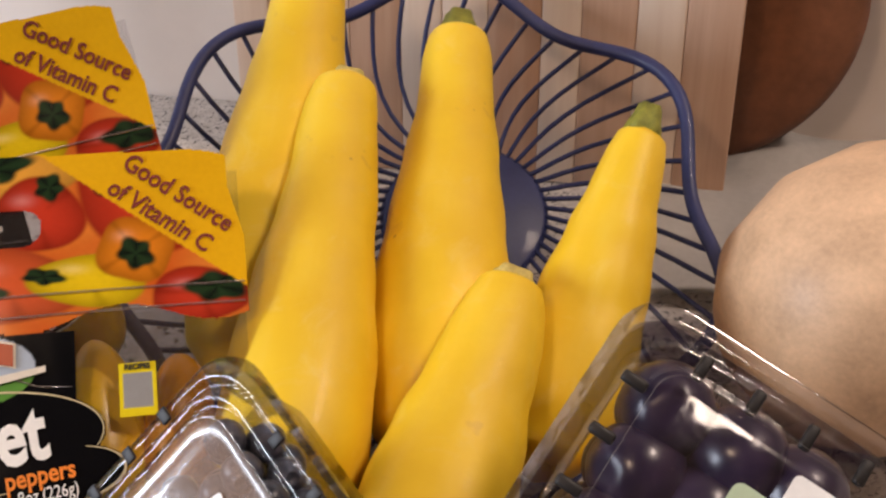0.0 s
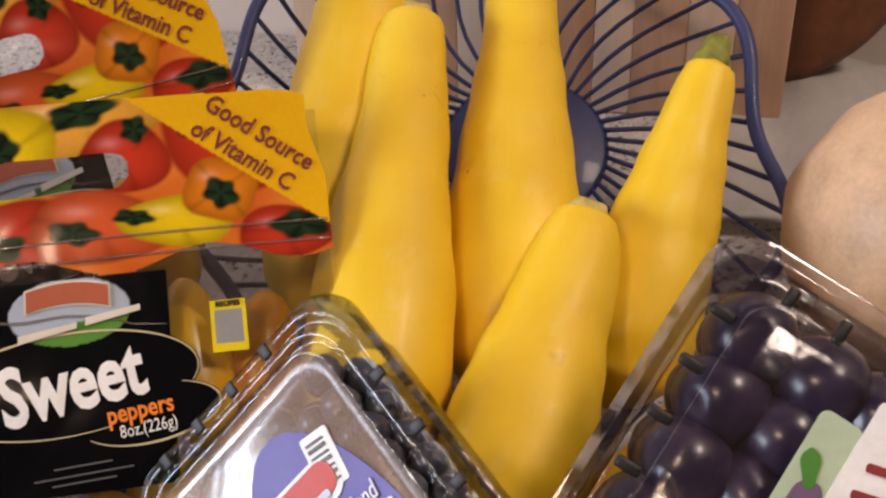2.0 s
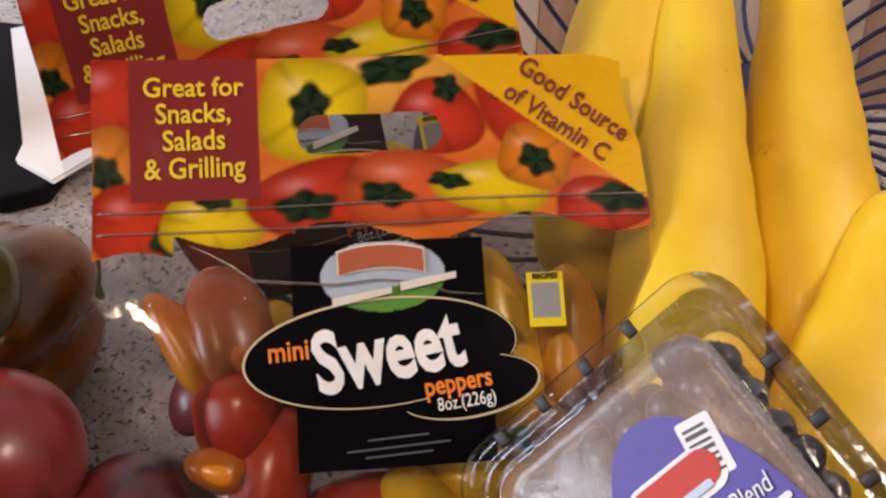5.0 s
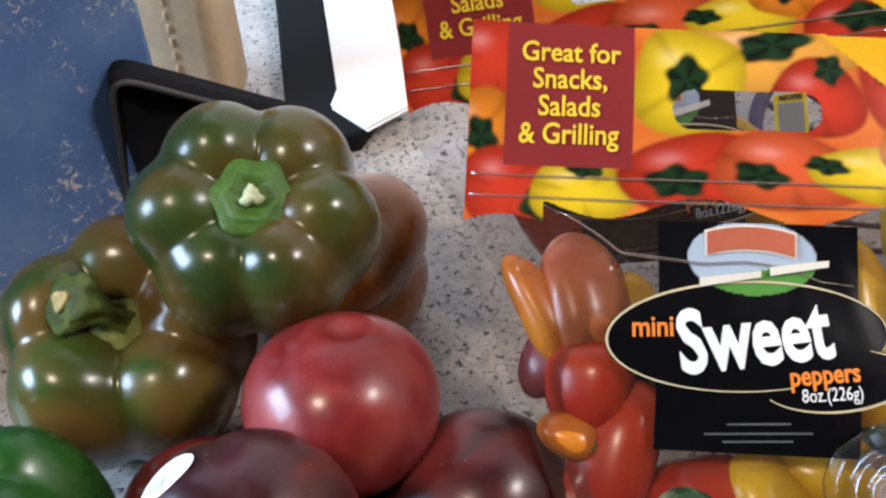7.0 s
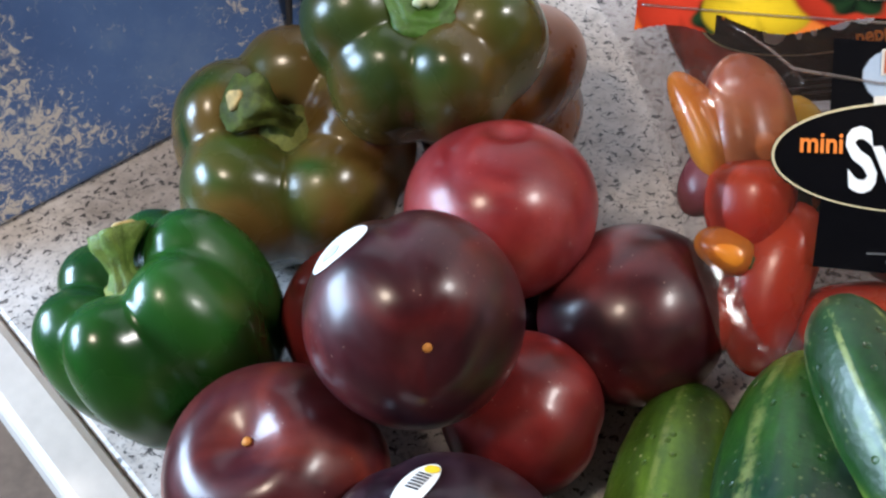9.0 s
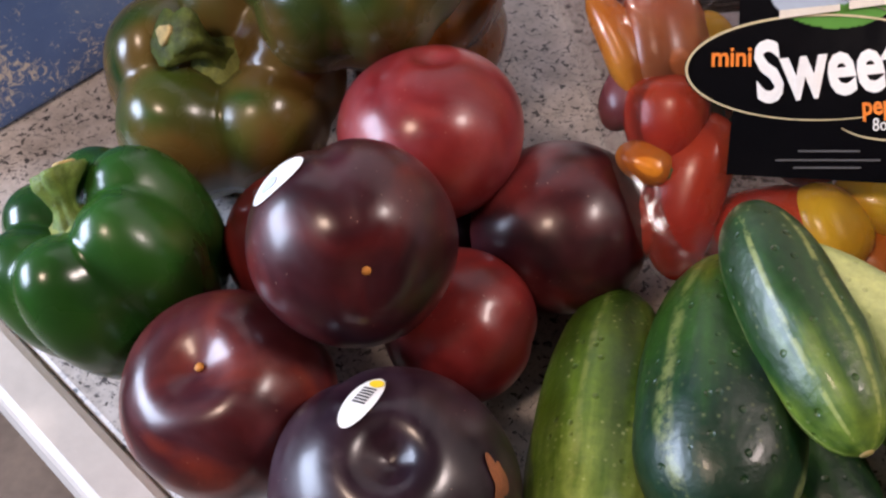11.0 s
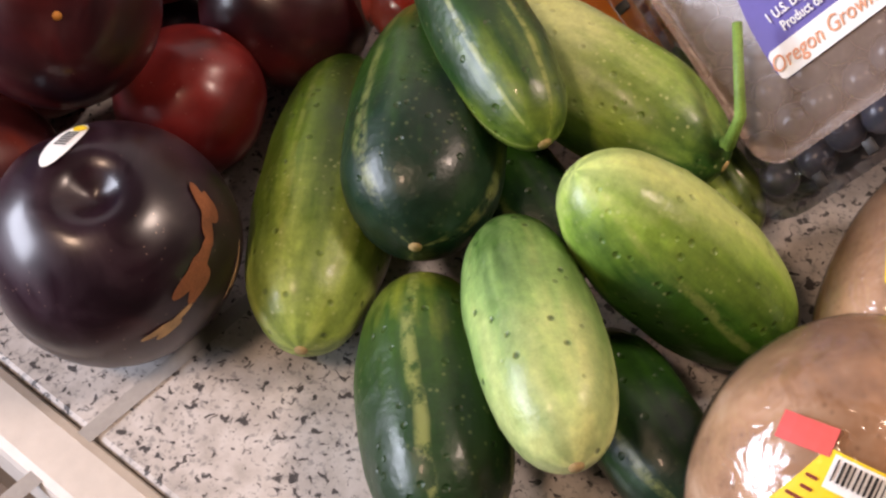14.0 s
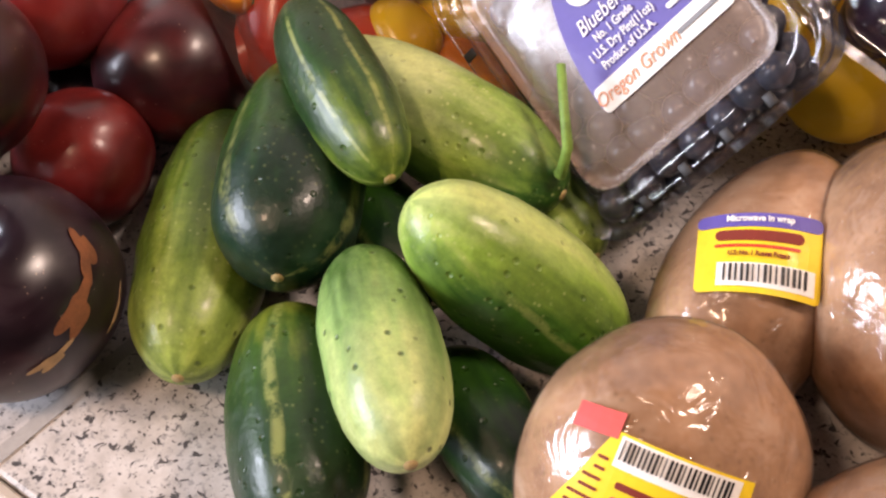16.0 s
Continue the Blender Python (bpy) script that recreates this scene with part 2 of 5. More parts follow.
def striped_wood(name, dark, light):
    m = mat(name, rough=0.45)
    n = Net(m)
    long = n.add("ShaderNodeMapping")
    n.link(n.coord(), long.inputs["Vector"])
    long.inputs["Scale"].default_value = (1, 1, 0.06)
    grain = n.noise(150, 5, vec=long.outputs[0])
    info = n.add("ShaderNodeObjectInfo")
    c = n.ramp(n.math("ADD", n.math("MULTIPLY", grain, 0.7), n.math("MULTIPLY", info.outputs["Random"], 0.3)), [(0.3, dark), (0.7, light)])
    return n.colour(c).bump(grain, 0.06).m


def potato_skin():
    m = mat("russet_potato_skin", rough=0.6)
    n = Net(m)
    c = n.ramp(n.noise(60, 6, 0.65), [(0.3, (0.28, 0.145, 0.075)), (0.52, (0.50, 0.285, 0.152)), (0.72, (0.64, 0.43, 0.28))])
    net = n.ramp(n.voronoi(260), [(0.08, (1, 1, 1)), (0.22, (0, 0, 0))])
    c = n.mix(n.math("MULTIPLY", net, 0.35), c, (0.14, 0.075, 0.04))
    return n.colour(c).bump(n.noise(200, 4), 0.3, 0.0006).m


def peach_skin():
    m = mat("blushed_peach_skin", rough=0.55)
    n = Net(m)
    blush = n.ramp(n.noise(24, 3, distort=0.6), [(0.42, (0.80, 0.46, 0.03)), (0.62, (0.62, 0.13, 0.04))])
    grain = n.noise(240, 4)
    return n.colour(n.mix(n.math("MULTIPLY", grain, 0.25), blush, (0.85, 0.56, 0.14))).bump(grain, 0.1).m


M_GRANITE = granite()
M_EDGE = worn("pale_counter_edge", (0.62, 0.57, 0.52), 0.12, 20, 0.4)
M_SEAM = worn("seam_filler", (0.36, 0.34, 0.32), 0.15, 60, 0.4)
M_BASE = worn("brown_cabinet_paint", (0.16, 0.10, 0.06), 0.2, 10, 0.5)
M_FLOOR = worn("brown_floor", (0.17, 0.115, 0.08), 0.3, 8, 0.5)
M_WALL = worn("cream_wall_paint", (0.74, 0.66, 0.60), 0.06, 6, 0.7)
M_ROOM = worn("brown_room_wall", (0.10, 0.075, 0.055), 0.1, 5, 0.8)
M_CEIL = worn("ceiling_paint", (0.10, 0.078, 0.062), 0.05, 5, 0.8)
M_BLUE = blue_paint()
M_BLACK = worn("black_plastic", (0.007, 0.007, 0.009), 0.4, 40, 0.7)
M_BLACK.node_tree.nodes["Principled BSDF"].inputs["Specular IOR Level"].default_value = 0.15
M_GREYTRIM = worn("grey_piping", (0.045, 0.045, 0.05), 0.3, 80, 0.5)
M_TAN = worn("tan_leather", (0.50, 0.36, 0.21), 0.2, 30, 0.55, 0.25)
M_STITCH = worn("tan_stitching", (0.36, 0.23, 0.12), 0.2, 90, 0.7)
M_PAPER = worn("white_paper", (0.86, 0.85, 0.85), 0.04, 20, 0.7)
M_MAPLE = striped_wood("pale_maple", (0.72, 0.55, 0.43), (0.84, 0.69, 0.56))
M_CHERRY = striped_wood("brown_cherry", (0.48, 0.28, 0.18), (0.64, 0.43, 0.31))
M_DARKWOOD = worn("dark_reddish_wood", (0.17, 0.062, 0.028), 0.45, 14, 0.4)
M_WIRE = worn("navy_coated_wire", (0.026, 0.034, 0.115), 0.2, 60, 0.52, coat=0.08)
M_SQUASH = squash_skin()
M_PEACH = peach_skin()
M_STEM = worn("green_stem", (0.085, 0.115, 0.018), 0.8, 160, 0.55, 0.7)
M_OLIVESTEM = worn("olive_squash_stem", (0.20, 0.20, 0.025), 0.5, 140, 0.6, 0.4)
M_TANSTEM = worn("pale_tan_stem", (0.52, 0.42, 0.13), 0.35, 150, 0.7, 0.4)
M_FRESHSTEM = worn("fresh_green_stem", (0.13, 0.20, 0.035), 0.6, 150, 0.45, 0.6)
M_DRYSTEM = worn("dry_stem", (0.21, 0.24, 0.055), 0.55, 130, 0.6, 0.8)
M_CALYX = worn("fresh_calyx", (0.060, 0.135, 0.016), 0.45, 120, 0.4, 0.4)
M_CUT = worn("tan_cut_end", (0.52, 0.40, 0.17), 0.5, 260, 0.7, 0.6)
M_CORE = worn("pale_stem_core", (0.55, 0.58, 0.35), 0.3, 200, 0.6)
M_CLOTH = worn("pale_grey_cloth", (0.60, 0.58, 0.56), 0.1, 25, 0.8, 0.4)
M_BUTTER = worn("butternut_skin", (0.60, 0.39, 0.24), 0.22, 45, 0.5, 0.15)
M_PLASTIC = clear("clear_rigid_plastic", 0.03, 0.07, wrinkle=0.12, scale=50)
M_LID2 = clear("clear_box_lid_plastic", 0.02, 0.12, wrinkle=0.12, scale=40, milk=0.012, gloss=0.40)
# clear lid whose brown reflection of the room is mixed in as colour
M_LID = clear("reflection_tinted_lid_plastic", 0.012, 0.26, wrinkle=0.16, scale=40, milk=0.29, gloss=0.30)
M_FILM = clear("bag_film", 0.05, 0.10, wrinkle=0.30, scale=26, milk=0.012)
M_ZIP = clear("zip_ridge_plastic", 0.20, 0.16, milk=0.16)
M_WRAP = clear("shrink_wrap", 0.07, 0.16, wrinkle=0.55, scale=75, milk=0.03)
M_HOLE = mat("vent_slot_dark", (0.012, 0.010, 0.010), 0.5)
M_BERRY = plum_skin("blueberry_skin", (0.022, 0.025, 0.036), (0.085, 0.095, 0.125), (0.03, 0.03, 0.05), 0.2, 0.3)
M_GRAPE = plum_skin("dark_plum_skin_small", (0.010, 0.006, 0.022), (0.030, 0.016, 0.055), (0.05, 0.02, 0.06), 0.4, 0.15)
M_POTATO = potato_skin()


def ink(name, colour, rough=0.5, coat=0.05):
    return worn(name, colour, 0.10, 45, rough, 0.03, coat=coat)  # printing ink


I_BLACK = ink("print_black", (0.008, 0.008, 0.010))
I_MAROON = ink("print_maroon", (0.25, 0.030, 0.030))
I_YELLOW = ink("print_yellow", (0.82, 0.56, 0.015))
I_ORANGE = ink("print_orange", (0.78, 0.20, 0.015))
I_RED = ink("print_red", (0.55, 0.040, 0.018))
I_LEAF = ink("print_leaf_green", (0.06, 0.22, 0.03))
I_WHITE = ink("print_white", (0.80, 0.79, 0.77))
I_SKY = ink("print_sky", (0.50, 0.60, 0.72))
I_PURPLE = ink("print_purple", (0.10, 0.075, 0.33))
I_BROWN = ink("print_brown", (0.19, 0.022, 0.012), 0.7, 0.0)
I_GREY = ink("print_grey", (0.20, 0.20, 0.21))
I_DIM = ink("print_dim_grey", (0.085, 0.085, 0.09))


# ---- shapes ----
def finish(bm, smooth=True):
    bmesh.ops.recalc_face_normals(bm, faces=bm.faces)
    for f in bm.faces:
        f.smooth = smooth
    return bm


def part(name, bm, material, parent=None, label="", smooth=True):
    me = bpy.data.meshes.new(name)
    finish(bm, smooth).to_mesh(me)
    bm.free()
    me.materials.append(material)
    ob = new(name, me)
    if parent:
        ob.parent = parent
    if label:
        ob["label"] = label
    return ob


def thing(name, m, label, category, group="", kind=""):
    ob = new(name)
    ob.empty_display_size = 0.01
    ob.matrix_world = m
    return tagged(ob, label, category, group, kind)


def axes(o, x, y, z):
    return Matrix(((x[0], y[0], z[0], o[0]), (x[1], y[1], z[1], o[1]), (x[2], y[2], z[2], o[2]), (0, 0, 0, 1)))


def aimed(o, axis, spin=0.0):
    """A pose at o whose z points along axis."""
    q = Vector(axis).to_track_quat("Z", "Y").to_matrix().to_4x4()
    return Matrix.Translation(o) @ q @ pose(0, 0, 0, 0, 0, spin)


def surface(nu, nv, f, wrap=True, caps=True):
    """A sheet of nu by nv points f(a, b), a and b from 0 to 1; a wraps round."""
    bm = bmesh.new()
    rows = []
    for j in range(nv + 1):
        rows.append([bm.verts.new(f(i / nu, j / nv)) for i in range(nu if wrap else nu + 1)])
    for j in range(nv):
        for i in range(nu):
            k = (i + 1) % nu if wrap else i + 1
            bm.faces.new((rows[j][i], rows[j][k], rows[j + 1][k], rows[j + 1][i]))
    if wrap and caps:
        bm.faces.new(rows[0]), bm.faces.new(rows[-1])
    return bm


def lathe(profile, nu=32, wob=None):
    def f(a, b):
        k = b * (len(profile) - 1)
        i = min(int(k), len(profile) - 2)
        r, z = (profile[i][n] + (profile[i + 1][n] - profile[i][n]) * (k - i) for n in (0, 1))
        r *= wob(a, b) if wob else 1
        return (r * math.cos(a * math.tau), r * math.sin(a * math.tau), z)

    return surface(nu, len(profile) - 1, f)


def tube(points, radius, nu=8, closed=False, taper=None):
    """A round wire along points."""
    pts = [Vector(p) for p in points]
    n = len(pts)
    bm, rings = bmesh.new(), []
    up = Vector((0.123, 0.456, 0.88)).normalized()
    for i, p in enumerate(pts):
        a = pts[(i - 1) % n] if closed or i else p
        b = pts[(i + 1) % n] if closed or i < n - 1 else p
        d = (b - a).normalized()
        s = d.cross(up).normalized()
        t = s.cross(d)
        r = radius * (taper(i / (n - 1)) if taper else 1)
        rings.append([bm.verts.new(p + r * (math.cos(k * math.tau / nu) * s + math.sin(k * math.tau / nu) * t)) for k in range(nu)])
    for i in range(n if closed else n - 1):
        a, b = rings[i], rings[(i + 1) % n]
        for k in range(nu):
            bm.faces.new((a[k], a[(k + 1) % nu], b[(k + 1) % nu], b[k]))
    if not closed:
        bm.faces.new(rings[0]), bm.faces.new(rings[-1])
    return bm


def slab(x0, x1, y0, y1, z0, z1, bevel=0.0, seg=2):
    bm = bmesh.new()
    bmesh.ops.create_cube(bm, size=1)
    bmesh.ops.scale(bm, vec=(x1 - x0, y1 - y0, z1 - z0), verts=bm.verts)
    bmesh.ops.translate(bm, vec=((x0 + x1) / 2, (y0 + y1) / 2, (z0 + z1) / 2), verts=bm.verts)
    if bevel:
        bmesh.ops.bevel(bm, geom=bm.edges[:], offset=bevel, segments=seg, affect="EDGES", profile=0.5)
    return bm


def sheet(outline, thick=0.0004, cuts=0):
    """A flat thin plate with that outline in x and y; cuts: how finely it is split, for draping."""
    bm = bmesh.new()
    bm.faces.new([bm.verts.new((x, y, 0)) for x, y in outline])
    if cuts:
        xs = [p[0] for p in outline]
        ys = [p[1] for p in outline]
        for lo, hi, no in ((min(xs), max(xs), (1, 0, 0)), (min(ys), max(ys), (0, 1, 0))):
            steps = int((hi - lo) / cuts)
            for i in range(1, steps + 1):
                k = lo + cuts * i
                if k < hi - 1e-5:
                    bmesh.ops.bisect_plane(bm, geom=bm.verts[:] + bm.edges[:] + bm.faces[:], plane_co=(k * no[0], k * no[1], 0), plane_no=no)
    if thick:
        got = bmesh.ops.extrude_face_region(bm, geom=bm.faces[:])
        bmesh.ops.translate(bm, vec=(0, 0, thick), verts=[v for v in got["geom"] if isinstance(v, bmesh.types.BMVert)])
    return bm


def oval(cx, cy, rx, ry, n=24, turn=0.0, wob=0.0, seed=0):
    out = []
    c, s = math.cos(radians(turn)), math.sin(radians(turn))
    for i in range(n):
        a = math.tau * i / n
        k = 1 + wob * math.sin(3 * a + seed) + wob * 0.6 * math.sin(5 * a + seed * 2.3)
        x, y = rx * k * math.cos(a), ry * k * math.sin(a)
        out.append((cx + c * x - s * y, cy + s * x + c * y))
    return out


def rounded(x0, x1, y0, y1, r, n=6):
    out = []
    for cx, cy, a0 in ((x1 - r, y1 - r, 0), (x0 + r, y1 - r, 90), (x0 + r, y0 + r, 180), (x1 - r, y0 + r, 270)):
        out += [(cx + r * math.cos(radians(a0 + 90 * i / n)), cy + r * math.sin(radians(a0 + 90 * i / n))) for i in range(n + 1)]
    return out


def letters(text, size, bold=0.0, squeeze=1.0, shear=0.0, align="CENTER"):
    """Words as a mesh in x and y, from the built-in font."""
    cu = bpy.data.curves.new("letters", "FONT")
    cu.body, cu.size, cu.align_x, cu.align_y, cu.shear = text, size, align, "CENTER", shear
    cu.offset, cu.extrude, cu.resolution_u = bold, 0.0001, 3
    ob = bpy.data.objects.new("letters", cu)
    scene.collection.objects.link(ob)
    me = bpy.data.meshes.new_from_object(ob.evaluated_get(bpy.context.evaluated_depsgraph_get()))
    bm = bmesh.new()
    bm.from_mesh(me)
    bpy.data.objects.remove(ob)
    bpy.data.curves.remove(cu)
    bpy.data.meshes.remove(me)
    bmesh.ops.scale(bm, vec=(squeeze, 1, 1), verts=bm.verts)
    return bm


def moved(bm, m):
    bmesh.ops.transform(bm, matrix=m, verts=bm.verts)
    return bm


def lumpy(p, amount, scale, seed=0):
    v = Vector(p)
    return v + v.normalized() * amount * noise.noise(v * scale + Vector((seed, seed * 1.7, 0)))


# ---- setting: counter, walls, room ----
def build_setting():
    # the countertop ends in a slanting front edge by the peppers, and is mitred at a seam
    ex = Vector((0.885, -0.466, 0)).normalized()
    ey = Vector((0.466, 0.885, 0)).normalized()
    o = Vector((-0.355, 0.163, 0))
    m = axes(o, ex, ey, (0, 0, 1))
    wa, wb = Vector((-2.4, 1.11, 0)), Vector((2.4, 0.295, 0))
    wn = Vector((-(wb - wa).y, (wb - wa).x, 0)).normalized()

    def to_wall(bm):
        got = bmesh.ops.bisect_plane(bm, geom=bm.verts[:] + bm.edges[:] + bm.faces[:], plane_co=wa - wn * 0.002, plane_no=wn, clear_outer=True)
        bmesh.ops.edgeloop_fill(bm, edges=[e for e in got["geom_cut"] if isinstance(e, bmesh.types.BMEdge)])
        return bm

    top = part("countertop", to_wall(moved(slab(-0.75, 1.6, 0.0, 1.5, -0.03, 0.0, 0.002), m)), M_GRANITE, smooth=False)
    base = part("counter_base", to_wall(moved(slab(-0.70, 1.55, 0.04, 1.5, -0.90, -0.0305), m)), M_BASE, smooth=False)
    tagged(base, "plain brown cabinet base below the countertop", "counter", kind="structure")
    tagged(top, "speckled grey granite countertop with a slanting front edge", "countertop", kind="structure")
    edge = part("edge_trim", moved(slab(-0.75, 1.6, -0.022, -0.0005, -0.04, 0.0015, 0.004), m), M_EDGE, smooth=False)
    tagged(edge, "pale worn edge strip along the countertop front", "trim", kind="structure")
    a, b = Vector((-0.155, 0.2255, 0.0006)), Vector((-0.2550, 0.0715, 0.0006))
    d = (b - a).normalized()
    s = Vector((d.y, -d.x, 0)) * 0.003
    bm = bmesh.new()
    bm.faces.new([bm.verts.new(p) for p in (a + s, b + s, b - s, a - s)])
    tagged(part("counter_seam", bm, M_SEAM), "grey filled mitre seam across the countertop", "trim", kind="structure")
    tagged(part("floor", slab(-2.4, 2.4, -2.4, 2.2, -0.95, -0.90), M_FLOOR, smooth=False), "brown floor below the counter", "floor", kind="structure")
    # back wall, slightly turned; room walls and ceiling
    wa, wb = Vector((-2.4, 1.11, 0)), Vector((2.4, 0.295, 0))
    d = (wb - wa).normalized()
    mw = axes(wa, d, Vector((-d.y, d.x, 0)), (0, 0, 1))
    tagged(part("wall_back", moved(slab(0, 4.87, 0, 0.1, -0.9, 1.5), mw), M_WALL, smooth=False), "cream painted wall behind the counter", "wall", kind="structure")
    tagged(part("wall_right", slab(2.4, 2.5, -2.4, 2.2, -0.9, 1.5), M_ROOM, smooth=False), "brown painted wall", "wall", kind="structure")
    tagged(part("wall_front", slab(-2.4, 2.4, -2.5, -2.4, -0.9, 1.5), M_ROOM, smooth=False), "plain brown painted wall", "wall", kind="structure")
    bm = slab(-2.5, -2.4, -2.5, -1.20, -0.9, 1.5)
    for box in ((-2.5, -2.4, 0.30, 2.2, -0.9, 1.5), (-2.5, -2.4, -1.20, 0.30, -0.9, 0.45), (-2.5, -2.4, -1.20, 0.30, 1.38, 1.5)):
        extra = slab(*box)
        me = bpy.data.meshes.new("wall_piece")
        extra.to_mesh(me)
        extra.free()
        bm.from_mesh(me)
        bpy.data.meshes.remove(me)
    tagged(part("wall_left", bm, M_ROOM, smooth=False), "brown painted wall with a window opening", "wall", kind="structure")
    tagged(part("ceiling", slab(-2.5, 2.5, -2.5, 2.2, 1.5, 1.55), M_CEIL, smooth=False), "plain brown-grey ceiling", "ceiling", kind="structure")
    for lx, ly, size, watts, tone in LAMPS:
        lt = thing("ceiling_light", pose(lx, ly, 1.5), "warm square ceiling light fitting", "ceiling light", "ceiling lights")
        part("frame", slab(-0.18, 0.18, -0.18, 0.18, -0.05, 0.0, 0.01), M_PAPER, lt)


build_setting()


# ---- produce ----
def bell_pepper(loc, axis, spin, rad, high, lobes, skin, label, stem="cut", lean=0.0, seed=0, depth=0.14, dip=0.0):
    """Its stem end looks along axis, its first lobe towards spin; dip: how deep the stem sits."""
    rnd = random.Random(seed)
    size = [rnd.uniform(0.96, 1.04) for _ in range(lobes)]
    d = Vector(axis).normalized()
    x = (Vector(spin) - d * Vector(spin).dot(d)).normalized()
    root = thing("bell_pepper", axes(loc, x, d.cross(x), d), label, "bell pepper", "bell peppers")

    # each lobe is an ellipsoid beside the axis; the skin follows whichever lies outermost
    half = math.pi / lobes
    t0 = 1.05 * (1 - depth)
    wide = t0 * math.sin(half) / math.sqrt(max(0.05, 1 - ((t0 * math.cos(half) - 0.5) / 0.55) ** 2))
    ball = [(math.tau * (i + rnd.uniform(-0.10, 0.10)) / lobes, size[i], rnd.uniform(0.92, 1.08)) for i in range(lobes)]

    def f(a, b):
        phi, th = (b - 0.5) * math.pi * 0.996, a * math.tau
        ux, uy, uz = math.cos(phi), 0.0, math.sin(phi)
        total = 0.0
        for turn, k, kz in ball:
            dx, dy = ux * math.cos(th - turn), ux * math.sin(th - turn)
            ra, rb, rz = 0.55 * k, wide * k, 1.05 * kz
            qa = (dx / ra) ** 2 + (dy / rb) ** 2 + (uz / rz) ** 2
            qb = -0.5 * dx / ra ** 2
            qc = (0.5 / ra) ** 2 - 1
            root_of = qb * qb - qa * qc
            far = (-qb + math.sqrt(root_of)) / qa if root_of > 0 else 0.0
            total += max(far, 0.02) ** 26
        s = total ** (1 / 26) / 1.05
        z = s * uz * high / 2
        if uz > 0:
            z -= dip * high / 2 * math.exp(-((ux / 0.42) ** 2))
        r = rad * s * ux * (0.93 + 0.09 * s * uz)
        p = Vector((r * math.cos(th) + lean * z, r * math.sin(th), z))
        return lumpy(p, 0.0022, 30, seed)

    part("body", surface(lobes * 18, 56, f), skin, root)
    top = high / 2 * (0.80 if stem == "cut" else 0.74 - dip)
    grown = 1.0 if stem == "green" else 1.15
    if stem == "cut":
        wob = lambda a, b: 0.88 + 0.07 * math.cos(a * math.tau * 6)  # noqa: E731
        part("stem", lathe([(0.004, top - 0.010), (0.0160, top - 0.003), (0.0166, top + 0.002), (0.0150, top + 0.0048), (0.0125, top + 0.0040), (0.0105, top + 0.0056), (0.0088, top + 0.0060), (0.0070, top + 0.0042), (0.001, top + 0.0040)], 36, wob), M_CALYX, root, "green six-sided cut stem")
        part("stem_core", lathe([(0.0003, top + 0.003), (0.0040, top + 0.0048), (0.0030, top + 0.0066), (0.0016, top + 0.0078), (0.0002, top + 0.0076)], 20, lambda a, b: 1 + 0.22 * math.cos(a * math.tau * 3 + 1) + 0.12 * math.cos(a * math.tau * 7)), M_CORE, root, "pale stem core")
    else:
        wob = lambda a, b: 1 + 0.16 * math.cos(a * math.tau * 5 + 3 * b) + 0.07 * math.cos(a * math.tau * 13)  # noqa: E731
        part("calyx", lathe([(0.002, top - 0.010), (0.0185, top - 0.002), (0.0175, top + 0.0015), (0.012, top + 0.0015), (0.0085, top + 0.004), (0.001, top + 0.004)], 40, wob), M_DRYSTEM, root, "ragged green and tan calyx")

        def twist(a, b):
            k = 0.0050 * grown ** 0.5 * (1.45 - 0.75 * math.sin(math.pi * min(1, b * 1.2)) + 0.35 * b) * (1 + 0.16 * math.cos(a * math.tau * 5 + 5 * b) + 0.06 * math.cos(a * math.tau * 9))
            k *= 1 if b < 0.96 else 0.25
            bend = 0.014 * grown * b ** 1.6
            x, y = k * math.cos(a * math.tau), k * math.sin(a * math.tau)
            return (x - bend, y + 0.35 * bend, top + 0.002 + 0.0150 * grown * b + x * 0.9 * b ** 2)

        part("stem", surface(30, 22, twist), M_FRESHSTEM if stem == "green" else M_STEM, root, "curled green stem with a tan cut end")
        part("stem_core", lathe([(0.0002, 0.0), (0.0042, 0.0004), (0.0034, 0.0014), (0.0002, 0.0012)], 14, lambda a, b: 1 + 0.2 * math.cos(a * math.tau * 3)), M_CUT, root, "tan dried cut end").matrix_local = pose(-0.0142 * grown, 0.0050 * grown, top + 0.0015 + 0.0150 * grown, 0, -40, 0)
    return root


S_DARK = pepper_skin("dark_pepper_skin", (0.022, 0.038, 0.008), (0.060, 0.085, 0.014), (0.115, 0.060, 0.016), 0.55)
S_BROWN = pepper_skin("brown_pepper_skin", (0.11, 0.034, 0.005), (0.21, 0.064, 0.007), (0.29, 0.085, 0.009), 0.5)
S_MIXED = pepper_skin("mottled_pepper_skin", (0.018, 0.048, 0.008), (0.045, 0.10, 0.012), (0.16, 0.085, 0.022), 0.72)
S_GREEN = pepper_skin("green_pepper_skin", (0.008, 0.042, 0.007), (0.020, 0.090, 0.011), (0.07, 0.10, 0.02), 0.2)

